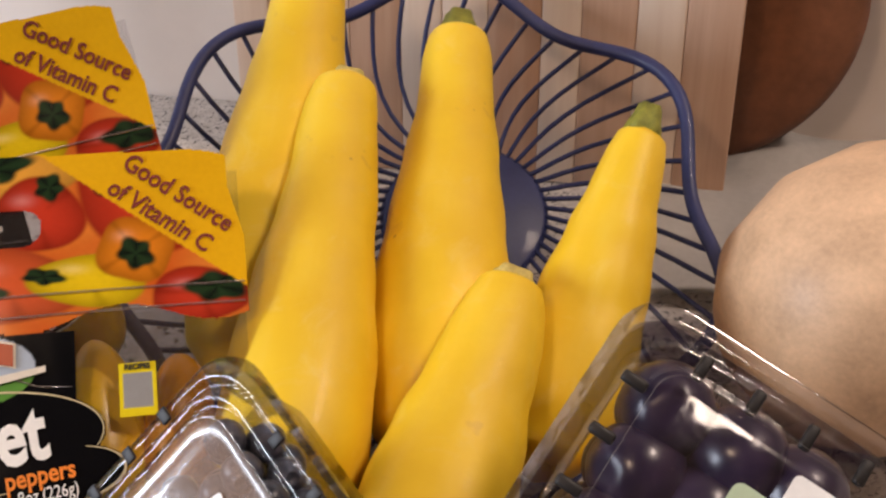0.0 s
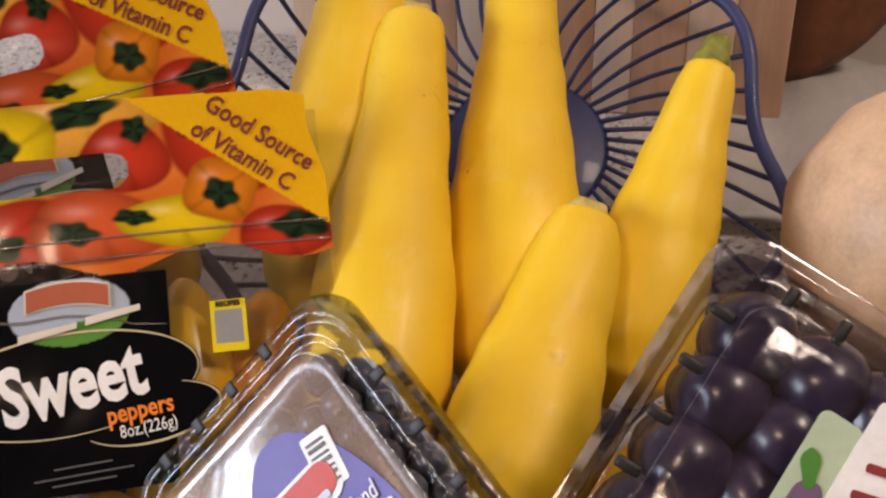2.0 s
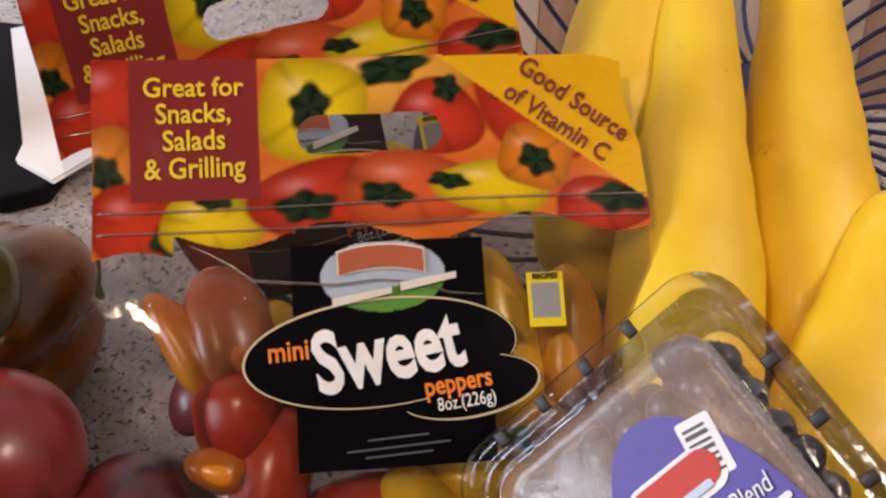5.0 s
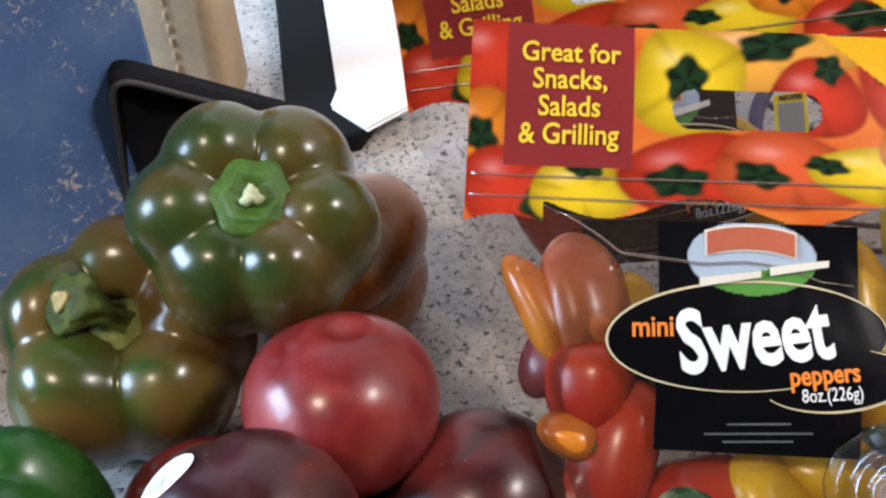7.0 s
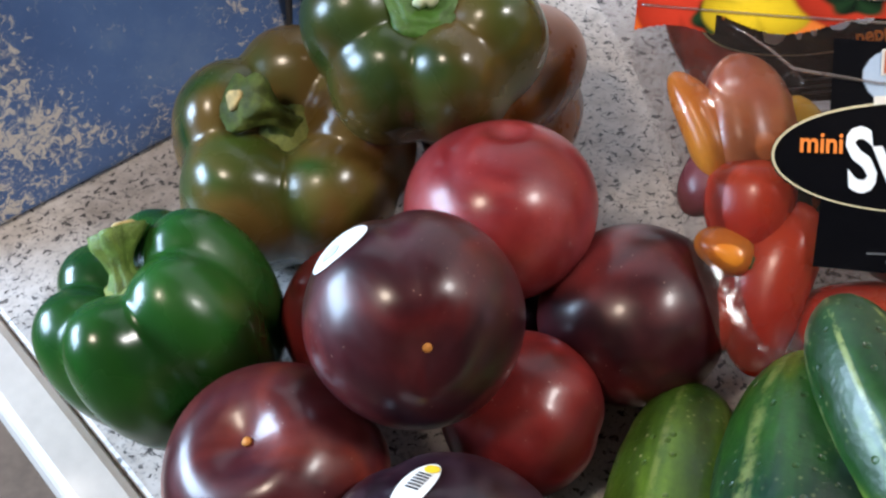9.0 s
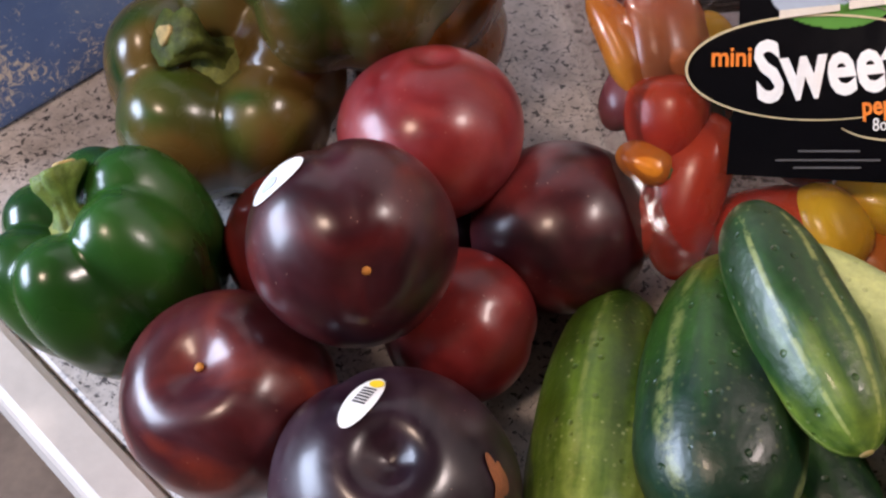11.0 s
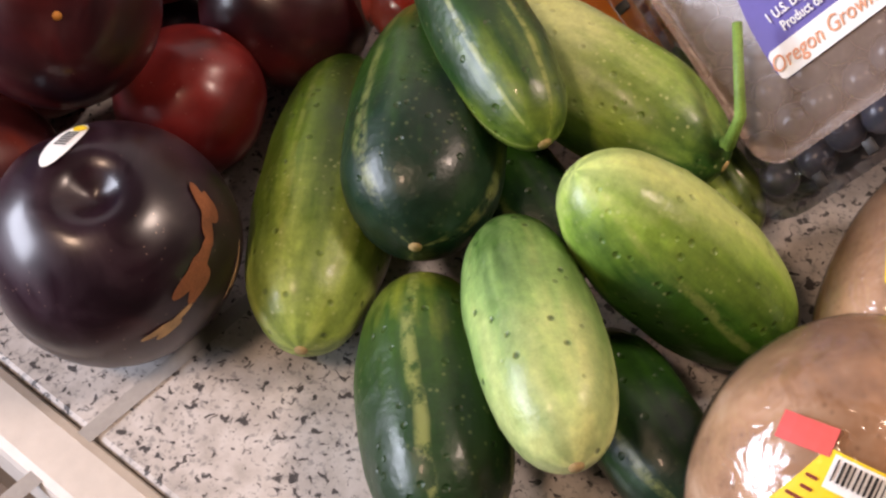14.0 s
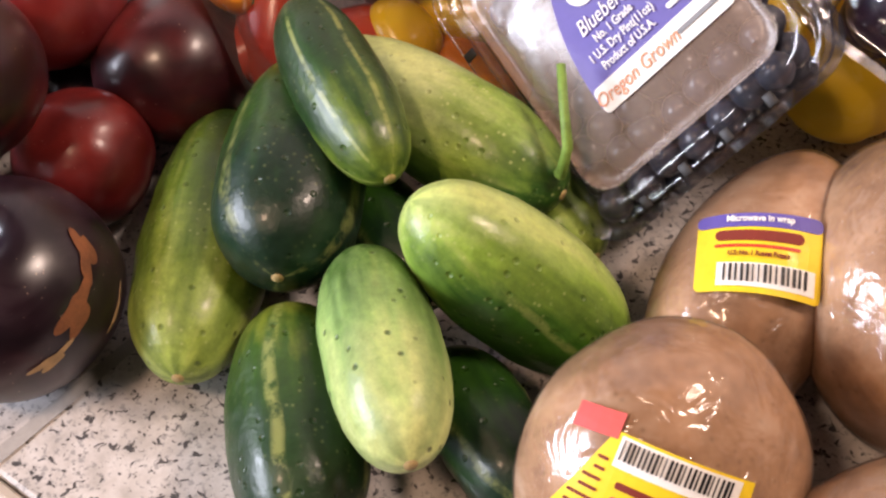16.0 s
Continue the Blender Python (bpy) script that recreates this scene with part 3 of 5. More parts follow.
bell_pepper((-0.3074, 0.3284, 0.0941), (0.29, -0.50, 0.81), (0.97, 0.22, -0.05), 0.0481, 0.080, 6, S_DARK, "dark olive-brown bell pepper with a green six-sided stem", seed=3, depth=0.125)
bell_pepper((-0.3590, 0.3020, 0.0420), (0.20, -0.28, 0.94), (0.80, 0.60, 0.0), 0.0545, 0.084, 5, S_MIXED, "mottled green and brown bell pepper with a dry stem", "dry", seed=8, depth=0.155, dip=0.13)
bell_pepper((-0.3615, 0.2068, 0.0408), (-0.40, -0.05, 0.91), (0.30, -0.95, 0.10), 0.0455, 0.072, 6, S_GREEN, "glossy dark green bell pepper on the countertop", "green", seed=12, depth=0.16, dip=0.12)
bell_pepper((-0.2937, 0.3674, 0.0379), (-0.03, 0.98, -0.18), (-0.71, 0.10, 0.69), 0.0395, 0.087, 4, S_BROWN, "brown ripening bell pepper behind the others", "dry", seed=5)


def plum(loc, rad, axis, seam, skin, label, squash=0.93, seed=0, dip=0.16, groove=0.06, tip=True, wide=0.36):
    """Its stem end looks along axis; the crease runs down on the side that seam names."""
    d = Vector(axis).normalized()
    x = (Vector(seam) - d * Vector(seam).dot(d)).normalized()
    root = thing("plum", axes(loc, x, d.cross(x), d), label, "plum", "plums")

    def f(a, b):
        phi = (b - 0.5) * math.pi * 0.996
        th = (a - 0.5) * math.tau
        r, z = rad * math.cos(phi), rad * squash * math.sin(phi)
        q = math.cos(phi)
        g = 1 - groove * math.exp(-((abs(th) / 0.21) ** 1.3)) * q ** 0.3
        z -= dip * rad * math.exp(-((q / wide) ** 2)) * (1 if phi > 0 else -0.15)
        return lumpy((r * g * math.cos(th), r * g * math.sin(th), z), 0.0012, 30, seed)

    part("flesh", surface(56, 36, f), skin, root)
    if tip:
        part("stem_scar", lathe([(0.0002, 0), (0.0017, 0.0005), (0.0012, 0.0012), (0.0002, 0.0014)], 10), M_TIP, root, "small orange stem scar").location = (0, 0, rad * squash - dip * rad - 0.0001)
    return root


M_TIP = worn("orange_stem_scar", (0.50, 0.20, 0.03), 0.3, 300, 0.6)
S_REDPLUM = plum_skin("red_plum_skin", (0.13, 0.009, 0.011), (0.25, 0.024, 0.023), (0.34, 0.048, 0.040), 0.5, 0.20)
S_PLUM = plum_skin("dark_plum_skin", (0.014, 0.004, 0.006), (0.062, 0.009, 0.012), (0.17, 0.016, 0.014), 0.46, 0.06)
S_MAROON = plum_skin("maroon_plum_skin", (0.026, 0.005, 0.008), (0.095, 0.013, 0.014), (0.28, 0.040, 0.016), 0.50, 0.07)
S_BLACKPLUM = plum_skin("black_plum_skin", (0.007, 0.003, 0.006), (0.022, 0.007, 0.014), (0.050, 0.010, 0.016), 0.30, 0.15)
S_CRIMSON = plum_skin("crimson_plum_skin", (0.050, 0.005, 0.006), (0.17, 0.014, 0.012), (0.32, 0.028, 0.018), 0.45, 0.08)

plum((-0.2600, 0.2770, 0.0651), 0.0342, (0.00, 0.30, 0.95), (0.2, 1, 0), S_REDPLUM, "bright red plum with a pale bloom", seed=1, groove=0.02, tip=False, dip=0.13, wide=0.17, squash=0.90)
PLUM_B = plum((-0.2626, 0.2072, 0.0831), 0.0335, (0.50, -0.705, 0.50), (-0.33, 0.38, 0.86), S_PLUM, "dark purple plum with a deep crease on top of the pile", seed=2, groove=0.085, dip=0.13, wide=0.26)
plum((-0.2995, 0.1695, 0.0360), 0.0365, (-0.10, -0.22, 0.96), (0.6, 0.8, 0), S_MAROON, "purple and red plum with a dimpled stem end", seed=3, dip=0.26, groove=0.08, wide=0.36)
plum((-0.2095, 0.2700, 0.0335), 0.0340, (0.17, -0.18, -0.97), (1, 0, 0), S_PLUM, "dark purple plum with soft highlights", seed=4, tip=False)
plum((-0.2349, 0.2220, 0.0280), 0.0281, (0.2, 0.29, -0.93), (1, 0, 0), S_CRIMSON, "crimson plum low in the pile", seed=5, tip=False)
PLUM_F = plum((-0.2337, 0.1489, 0.0380), 0.0395, (0.116, -0.149, 0.98), (-0.6, 0.6, 0.2), S_BLACKPLUM, "nearly black plum with a brown scar and a sticker", seed=6, dip=0.24, groove=0.05, squash=0.955, tip=False, wide=0.21)
plum((-0.3019, 0.2427, 0.0310), 0.0315, (-0.3, 0.22, 0.93), (1, 0, 0), S_CRIMSON, "crimson plum at the back of the pile", seed=7, tip=False)
plum((-0.2580, 0.2690, 0.0185), 0.0185, (0.2, 0.3, 0.9), (1, 0, 0), S_BLACKPLUM, "small dark plum hidden under the pile", seed=9, tip=False)


def cucumber(p0, p1, rad, skin, label, fat=0.5, bend=0.0, spin=0.0, stalk=None, seed=0):
    """Lies from p0, its stalk end, to p1, its blossom end."""
    a, b = Vector(p0), Vector(p1)
    long = (b - a).length
    root = thing("cucumber", aimed((a + b) / 2, b - a, spin), label, "cucumber", "cucumbers")

    def f(u, v):
        s = 0.5 - 0.5 * math.cos(math.pi * (0.004 + 0.992 * v))
        r = rad * (1 - abs(2 * s - 1) ** 2.7) ** 0.5 * (1 + 0.22 * (s - 0.5) * (2 * fat - 1) * 2)
        t = u * math.tau
        ridge = 1 + 0.018 * math.cos(t * 6 + 1.0) * math.sin(math.pi * s)
        p = Vector((r * ridge * math.cos(t) + bend * math.sin(math.pi * s), r * ridge * math.sin(t), (s - 0.5) * long))
        w = noise.noise(p * 150 + Vector((seed, 0, 0)))
        return p + Vector((math.cos(t), math.sin(t), 0)) * (0.0009 * noise.noise(p * 55 + Vector((seed, 0, 0))) + 0.0007 * max(0, w - 0.25))

    part("flesh", surface(48, 60, f), skin, root)
    part("blossom_scar", lathe([(0.0002, long / 2 - 0.0018), (0.0026, long / 2 - 0.0012), (0.0020, long / 2 + 0.0002), (0.0002, long / 2 + 0.0003)], 12), M_SCAR, root, "small tan blossom scar")
    if stalk:
        inv = root.matrix_world.inverted()
        part("stalk", tube([inv @ Vector(q) for q in stalk], 0.0019, 8, taper=lambda s: 1.25 - 0.5 * s + 0.5 * max(0, s - 0.8)), M_STALK, root, "thin curled green stalk")
    return root


M_SCAR = worn("tan_scar", (0.42, 0.30, 0.13), 0.4, 300, 0.7)
M_STALK = worn("green_stalk", (0.16, 0.28, 0.05), 0.4, 150, 0.5, 0.3)


def turned(p0, p1, d, k):
    """The way d across a cucumber from p0 to p1, in its own x and y, times k."""
    v = aimed((0, 0, 0), Vector(p1) - Vector(p0)).to_3x3().inverted() @ Vector(d)
    v.z = 0
    v = v.normalized() * k
    return v.x, v.y


C_DARK = cucumber_skin("dark_cucumber_skin", (0.012, 0.040, 0.012), (0.018, 0.062, 0.012), (0.17, 0.25, 0.030), -0.028, 0.085, 0.42, 6, 0.15, 0.15)
C_DARK2 = cucumber_skin("deep_cucumber_skin", (0.12, 0.15, 0.012), (0.022, 0.085, 0.008), (0.005, 0.024, 0.011), -0.060, 0.080, 0.28, 3, 0.35, 0.12)
C_MID = cucumber_skin("mid_cucumber_skin", (0.030, 0.075, 0.008), (0.085, 0.160, 0.012), (0.33, 0.44, 0.10), -0.055, 0.125, 0.20, 7, 0.50, 0.45)
C_LIGHT = cucumber_skin("pale_cucumber_skin", (0.035, 0.105, 0.014), (0.23, 0.38, 0.120), (0.50, 0.58, 0.24), -0.036, 0.078, 0.15, 5, 0.80, 0.25)
C_PALE = cucumber_skin("light_green_cucumber_skin", (0.43, 0.54, 0.18), (0.22, 0.37, 0.055), (0.022, 0.085, 0.008), -0.040, 0.105, 0.25, 5, 0.25, 0.35,
                       turned((-0.098, 0.172, 0.064), (-0.018, 0.156, 0.034), (-0.25, -0.90, -0.25), 36))
C_FADE = cucumber_skin("fading_cucumber_skin", (0.48, 0.56, 0.24), (0.22, 0.35, 0.060), (0.016, 0.070, 0.010), -0.020, 0.070, 0.2, 5, 0.15, 0.80,
                       turned((-0.120, 0.282, 0.044), (-0.044, 0.208, 0.044), (0.1, -0.2, -1), 12))
C_STRIPE = cucumber_skin("striped_cucumber_skin", (0.20, 0.24, 0.03), (0.028, 0.080, 0.010), (0.010, 0.038, 0.011), -0.045, 0.065, 0.40, 4, 0.2, 0.15)

cucumber((-0.1474, 0.2538, 0.0804), (-0.1012, 0.1810, 0.0686), 0.0168, C_DARK, "dark green cucumber with pale streaks on top of the pile", seed=1)
cucumber((-0.1489, 0.2564, 0.0481), (-0.1364, 0.1532, 0.0482), 0.0254, C_DARK2, "fat deep green cucumber", fat=0.85, seed=2)
cucumber((-0.1832, 0.2536, 0.0212), (-0.1689, 0.1264, 0.0245), 0.0238, C_MID, "medium green cucumber on the countertop", fat=0.6, seed=3)
cucumber((-0.1124, 0.1683, 0.0440), (-0.0806, 0.0859, 0.0540), 0.0188, C_LIGHT, "pale warty cucumber lying across the others", seed=4)
cucumber((-0.0909, 0.1637, 0.0779), (-0.0256, 0.1601, 0.0095), 0.0226, C_PALE, "light yellow-green cucumber lying on the pile", fat=0.6, seed=5)
cucumber((-0.1447, 0.2603, 0.0517), (-0.0463, 0.2020, 0.0427), 0.0216, C_FADE, "pale to dark green cucumber with its curled stalk", fat=0.7, seed=6,
         stalk=[(-0.050, 0.212, 0.046), (-0.047, 0.200, 0.055), (-0.045, 0.202, 0.066), (-0.047, 0.212, 0.074), (-0.049, 0.225, 0.082)])
cucumber((-0.1381, 0.1586, 0.0230), (-0.1123, 0.0706, 0.0229), 0.0225, C_STRIPE, "dark cucumber with a yellow stripe on the countertop", seed=7)
cucumber((-0.0836, 0.1488, 0.0160), (-0.0459, 0.0927, 0.0200), 0.0174, C_DARK2, "deep green cucumber under the pile", seed=8)
# extra one, added low down so the gap between the others stays dark
cucumber((-0.130, 0.225, 0.019), (-0.088, 0.170, 0.019), 0.0175, C_DARK2, "deep green cucumber added under the pile to darken a gap", seed=10)
cucumber((-0.075, 0.245, 0.018), (-0.034, 0.195, 0.018), 0.0170, C_MID, "green cucumber low behind the pile", seed=9)


# ---- squash in a wire basket ----
def squash(top, bottom, rad, label, stem="cut", bend=0.0, spin=0.0, neck=0.52, seed=0):
    a, b = Vector(bottom), Vector(top)
    long = (b - a).length
    root = thing("yellow_squash", aimed(a, b - a, spin), label, "squash", "yellow squash in the basket")
    prof = [(0, 0.02), (0.03, 0.45), (0.10, 0.82), (0.22, 1.0), (0.36, 0.98), (0.52, 0.86), (0.68, 0.71), (0.82, neck + 0.08), (0.93, neck), (0.98, neck * 0.85), (1.0, neck * 0.55)]

    def f(u, v):
        s = 0.5 - 0.5 * math.cos(math.pi * v)
        for (s0, r0), (s1, r1) in zip(prof, prof[1:]):
            if s <= s1 + 1e-9:
                k = (s - s0) / (s1 - s0)
                k = k * k * (3 - 2 * k) if s1 < 0.9 and s0 > 0.09 else k
                r = r0 + (r1 - r0) * k
                break
        t = u * math.tau
        r *= rad * (1 + 0.012 * math.cos(5 * t + 0.5))
        p = Vector((r * math.cos(t) + bend * math.sin(math.pi * s), r * math.sin(t), s * long))
        return p + Vector((math.cos(t), math.sin(t), 0)) * 0.0016 * noise.noise(p * 26 + Vector((seed, seed, 0)))

    part("flesh", surface(44, 56, f), M_SQUASH, root)
    r = rad * neck * 0.46
    wob = lambda a, b: 1 + 0.10 * math.cos(a * math.tau * 5)  # noqa: E731
    if stem == "green":
        part("stem", lathe([(r * 1.5, long - 0.003), (r * 1.25, long + 0.003), (r * 1.02, long + 0.007), (r * 0.88, long + 0.0115), (0.001, long + 0.0125)], 30, wob), M_OLIVESTEM, root, "ridged green stem")
    else:
        part("stem", lathe([(r * 1.3, long - 0.003), (r * 1.15, long + 0.001), (r * 1.05, long + 0.0035), (0.001, long + 0.003)], 30, wob), M_TANSTEM, root, "short cut tan stem")
    return root


squash((-0.0372, 0.5647, 0.1597), (-0.0571, 0.3852, 0.0452), 0.0310, "long yellow squash at the back of the basket", "green", seed=1)
squash((-0.0173, 0.4930, 0.1318), (-0.0302, 0.2955, 0.0472), 0.0286, "yellow squash leaning in the basket", seed=2, neck=0.55)
squash((0.0300, 0.5410, 0.1314), (0.0224, 0.3418, 0.0405), 0.0298, "large yellow squash with a green stem", "green", seed=3)
squash((0.0535, 0.3974, 0.0952), (0.0126, 0.2735, 0.0412), 0.0285, "yellow squash lying in front of the basket", seed=4, neck=0.58)
squash((0.1085, 0.4645, 0.1225), (0.0610, 0.3560, 0.0290), 0.0258, "small yellow squash with a green stem", "green", seed=5, neck=0.48)


squash((0.104, 0.352, 0.036), (0.042, 0.262, 0.027), 0.0255, "yellow squash lying on the counter under the fruit box", seed=6, neck=0.60)


def peach(loc, rad):
    root = thing("peach", aimed(loc, (0.2, -0.3, 0.93)), "round yellow peach with a red blush beside the potatoes", "peach")

    def f(a, b):
        phi, th = (b - 0.5) * math.pi * 0.996, (a - 0.5) * math.tau
        q = math.cos(phi)
        r = rad * q * (1 - 0.05 * math.exp(-((abs(th) / 0.18) ** 1.4)) * q ** 0.3)
        z = rad * (0.95 * math.sin(phi) - 0.14 * math.exp(-((q / 0.3) ** 2)) * (1 if phi > 0 else 0))
        return lumpy((r * math.cos(th), r * math.sin(th), z), 0.0008, 30, 3)

    part("flesh", surface(48, 30, f), M_PEACH, root)
    part("stem_scar", lathe([(0.0002, 0), (0.0024, 0.0004), (0.0018, 0.0012), (0.0002, 0.0013)], 12), M_CUT, root, "small tan stem scar").location = (0, 0, rad * 0.80)


peach((0.100, 0.280, 0.0275), 0.0275)


def basket():
    # tipped towards the front, its back rim against the board
    root = thing("wire_basket", pose(0.009, 0.482, 0.066, 26, 0, 0), "tipped navy blue wire fruit basket with a wavy rim", "basket")
    lobes = 7

    def rim(t):
        k = math.cos(lobes * t + 2.4)
        r = 0.137 + 0.007 * k
        return Vector((r * math.cos(t), r * math.sin(t), 0.004 * k))

    part("rim", tube([rim(math.tau * i / 168) for i in range(168)], 0.0034, 10, closed=True), M_WIRE, root)
    dx, dy, dz = 0.022, 0.030, -0.048
    disc = lathe([(0.040, -0.002), (0.043, 0.0), (0.040, 0.002), (0.001, 0.002)], 40)
    part("base_disc", moved(disc, pose(dx, dy, dz)), M_WIRE, root)
    for i in range(50):
        t = math.tau * i / 50
        top = rim(t)
        base = Vector((dx + 0.040 * math.cos(t + 0.25), dy + 0.040 * math.sin(t + 0.25), dz))
        pts = []
        for k in range(9):
            s = k / 8
            p = base.lerp(top, s)
            p.z = dz + (top.z - dz) * s ** 1.9
            p += Vector((-math.sin(t), math.cos(t), 0)) * 0.012 * math.sin(math.pi * s)
            pts.append(p)
        part("wire", tube(pts, 0.0013, 6), M_WIRE, root)


basket()


# ---- things at the back of the counter ----
def boards():
    d, up = Vector((0.986, -0.168, 0)), Vector((0.023, 0.138, 0.990))
    n = d.cross(up)
    root = thing("cutting_board", axes((0.177, 0.600, 0.001), d, -n, up), "striped light and brown wooden cutting board stood on edge", "cutting board")
    widths = [0.030, 0.026, 0.030, 0.022, 0.030, 0.026, 0.024, 0.030, 0.026, 0.022, 0.022]
    x = 0.0
    for i, w in enumerate(widths):
        part("plank", slab(x - w + 0.0002, x, 0, 0.018, 0, 0.40, 0.0012), M_CHERRY if i in (0, 2, 4, 7, 9) else M_MAPLE, root)
        x -= w
    o = Vector((0.182, 0.630, 0.001))
    disc = thing("round_board", axes(o, d, -n, up), "dark reddish round wooden board stood behind the striped one", "cutting board")
    bm = lathe([(0.001, 0), (0.090, 0), (0.096, 0.003), (0.097, 0.008), (0.096, 0.013), (0.090, 0.016), (0.001, 0.016)], 72)
    part("board", moved(bm, pose(-0.0287, 0.016, 0.097, 90, 0, 0)), M_DARKWOOD, disc)
    root = thing("butternut_squash", aimed((0.2145, 0.4283, 0.0655), (0.92, 0.383, 0.05)), "tan butternut squash with freckled skin", "squash")
    prof = [(0.001, -0.072), (0.030, -0.069), (0.052, -0.055), (0.067, -0.030), (0.071, 0.0), (0.066, 0.028), (0.052, 0.052), (0.042, 0.075), (0.038, 0.11), (0.036, 0.13), (0.026, 0.145), (0.001, 0.15)]
    part("flesh", lathe([(r * 0.90, z * 1.04) for r, z in prof], 48, lambda a, b: 1 + 0.012 * math.cos(a * math.tau * 6)), M_BUTTER, root)
    part("stem", lathe([(0.012, 0.146), (0.010, 0.155), (0.012, 0.165), (0.001, 0.166)], 20), M_DRYSTEM, root)

    towel = thing("cloth", pose(0.30, 0.575, 0.002, 0, 0, -9), "pale grey crumpled cloth lying on the counter", "cloth")

    def fold(a, b):
        x, y = (a - 0.5) * 0.34, (b - 0.5) * 0.20
        return (x, y, 0.006 + 0.006 * noise.noise(Vector((x * 14, y * 18, 3))) + 0.003 * math.sin(x * 60 + y * 30))

    bm = surface(50, 34, fold, wrap=False)
    bmesh.ops.solidify(bm, geom=bm.faces[:], thickness=0.002)
    part("fabric", bm, M_CLOTH, towel)


boards()


def left_corner():
    # scratched blue side panel
    x, y = Vector((0.495, 0.869, 0)), Vector((-0.869, 0.495, 0))
    panel = part("blue_panel", moved(slab(-0.228, 0.0, 0, 0.03, 0.001, 0.27, 0.003), axes((-0.400, 0.431, 0), x, y, (0, 0, 1))), M_BLUE, smooth=False)
    tagged(panel, "scratched blue painted side panel with chipped patches", "panel", kind="structure")
    # tan stitched leather case
    f = Vector((0.985, 0.17, 0))
    case = thing("leather_case", axes((-0.476, 0.488, 0.001), f, Vector((-0.17, 0.985, 0)), (0, 0, 1)), "tan stitched leather case standing on the counter", "case")
    part("body", slab(0, 0.070, 0, 0.05, 0, 0.25, 0.008, 3), M_TAN, case)
    for i in range(28):
        part("stitch", slab(0.046, 0.0485, -0.0012, 0.0006, 0.012 + i * 0.008, 0.017 + i * 0.008, 0.0004, 1), M_STITCH, case)
    # flat black case lying on the counter, white paper on it
    blk = thing("black_case", Matrix.Translation((0, 0, 0.0005)), "flat black case lying on the countertop", "case")
    bm = sheet([(-0.3532, 0.4835), (-0.3743, 0.4997), (-0.4484, 0.6656), (-0.358, 0.6538), (-0.3268, 0.5302), (-0.3307, 0.495)], 0.0115)
    bmesh.ops.bevel(bm, geom=bm.edges[:], offset=0.002, segments=2, affect="EDGES", profile=0.5)
    part("body", bm, M_BLACK, blk, smooth=False)
    pap = thing("paper_stack", Matrix.Translation((0, 0, 0.0122)), "white sheets of paper lying on the black case", "paper")
    outline = [(-0.407, 0.6461), (-0.3894, 0.6066), (-0.3543, 0.5276), (-0.3527, 0.5128), (-0.3269, 0.4962), (-0.3061, 0.5236), (-0.3432, 0.6166), (-0.3618, 0.6631)]
    for i in range(2):
        bm = sheet([(x - 0.0012 * i, y + 0.0016 * i) for x, y in outline], 0.0006, 0.012)
        for v in bm.verts:
            v.co.z += 0.0010 * i + 0.0012 * (1 + math.sin(v.co.x * 40 + v.co.y * 25))
        part("sheet", bm, M_PAPER, pap, smooth=False)
    # black zip tray leaning on the panel
    a, b, b0, d0 = Vector((-0.404, 0.399, 0.104)), Vector((-0.333, 0.4425, 0.055)), Vector((-0.335, 0.402, 0.002)), Vector((-0.422, 0.405, 0.002))
    root = thing("black_tray", Matrix(), "black tray with a grey piped rim leaning on edge", "tray")
    n = (b - a).cross(d0 - a).normalized()
    if n.y > 0:
        n = -n

    def ring(k):
        c = (a + b + b0 + d0) / 4
        out = []
        for p, q, r in ((d0, a, b), (a, b, b0), (b, b0, d0), (b0, d0, a)):
            e1, e2 = (p - q).normalized(), (r - q).normalized()
            for i in range(6):
                s = i / 5
                g = q + e1 * 0.014 * (1 - s) ** 2 + e2 * 0.014 * s ** 2
                out.append(c + (g - c) * k)
        return out

    bm = bmesh.new()
    levels = [(1.0, -0.012), (1.0, 0.0), (0.93, 0.0), (0.90, -0.008)]
    loops = [[bm.verts.new(p + n * z) for p in ring(k)] for k, z in levels]
    for r0, r1 in zip(loops, loops[1:]):
        for i in range(len(r0)):
            j = (i + 1) % len(r0)
            bm.faces.new((r0[i], r0[j], r1[j], r1[i]))
    bm.faces.new(loops[0]), bm.faces.new(loops[-1])
    part("shell", bm, M_BLACK, root)
    part("rim", tube([p + n * 0.001 for p in ring(0.965)], 0.0016, 6, closed=True), M_GREYTRIM, root)


left_corner()


# ---- bags of mini peppers ----
def smooth01(x, lo, hi):
    k = np.clip((x - lo) / (hi - lo), 0, 1)
    return k * k * (3 - 2 * k)


def relief(u, v):
    """How far the bag's front stands out at u, v."""
    z = 0.0022 * math.sin(u * 34 + 1.0) * (0.4 + max(0, -v) * 8) + 0.0016 * math.sin(v * 80 + u * 25)
    z += 0.0035 * math.exp(-((v + 0.035) / 0.035) ** 2)
    edge = max(0.0, abs(u + 0.006) - 0.070)
    z -= edge * 0.20 * max(0.0, min(1.0, (0.0 - v) / 0.05))
    if v < -0.085:
        z -= 2.2 * (v + 0.085) ** 2
    return z


def drape(bm, lift=0.0004):
    for p in bm.verts:
        p.co.z += relief(p.co.x, p.co.y) + lift
    return bm


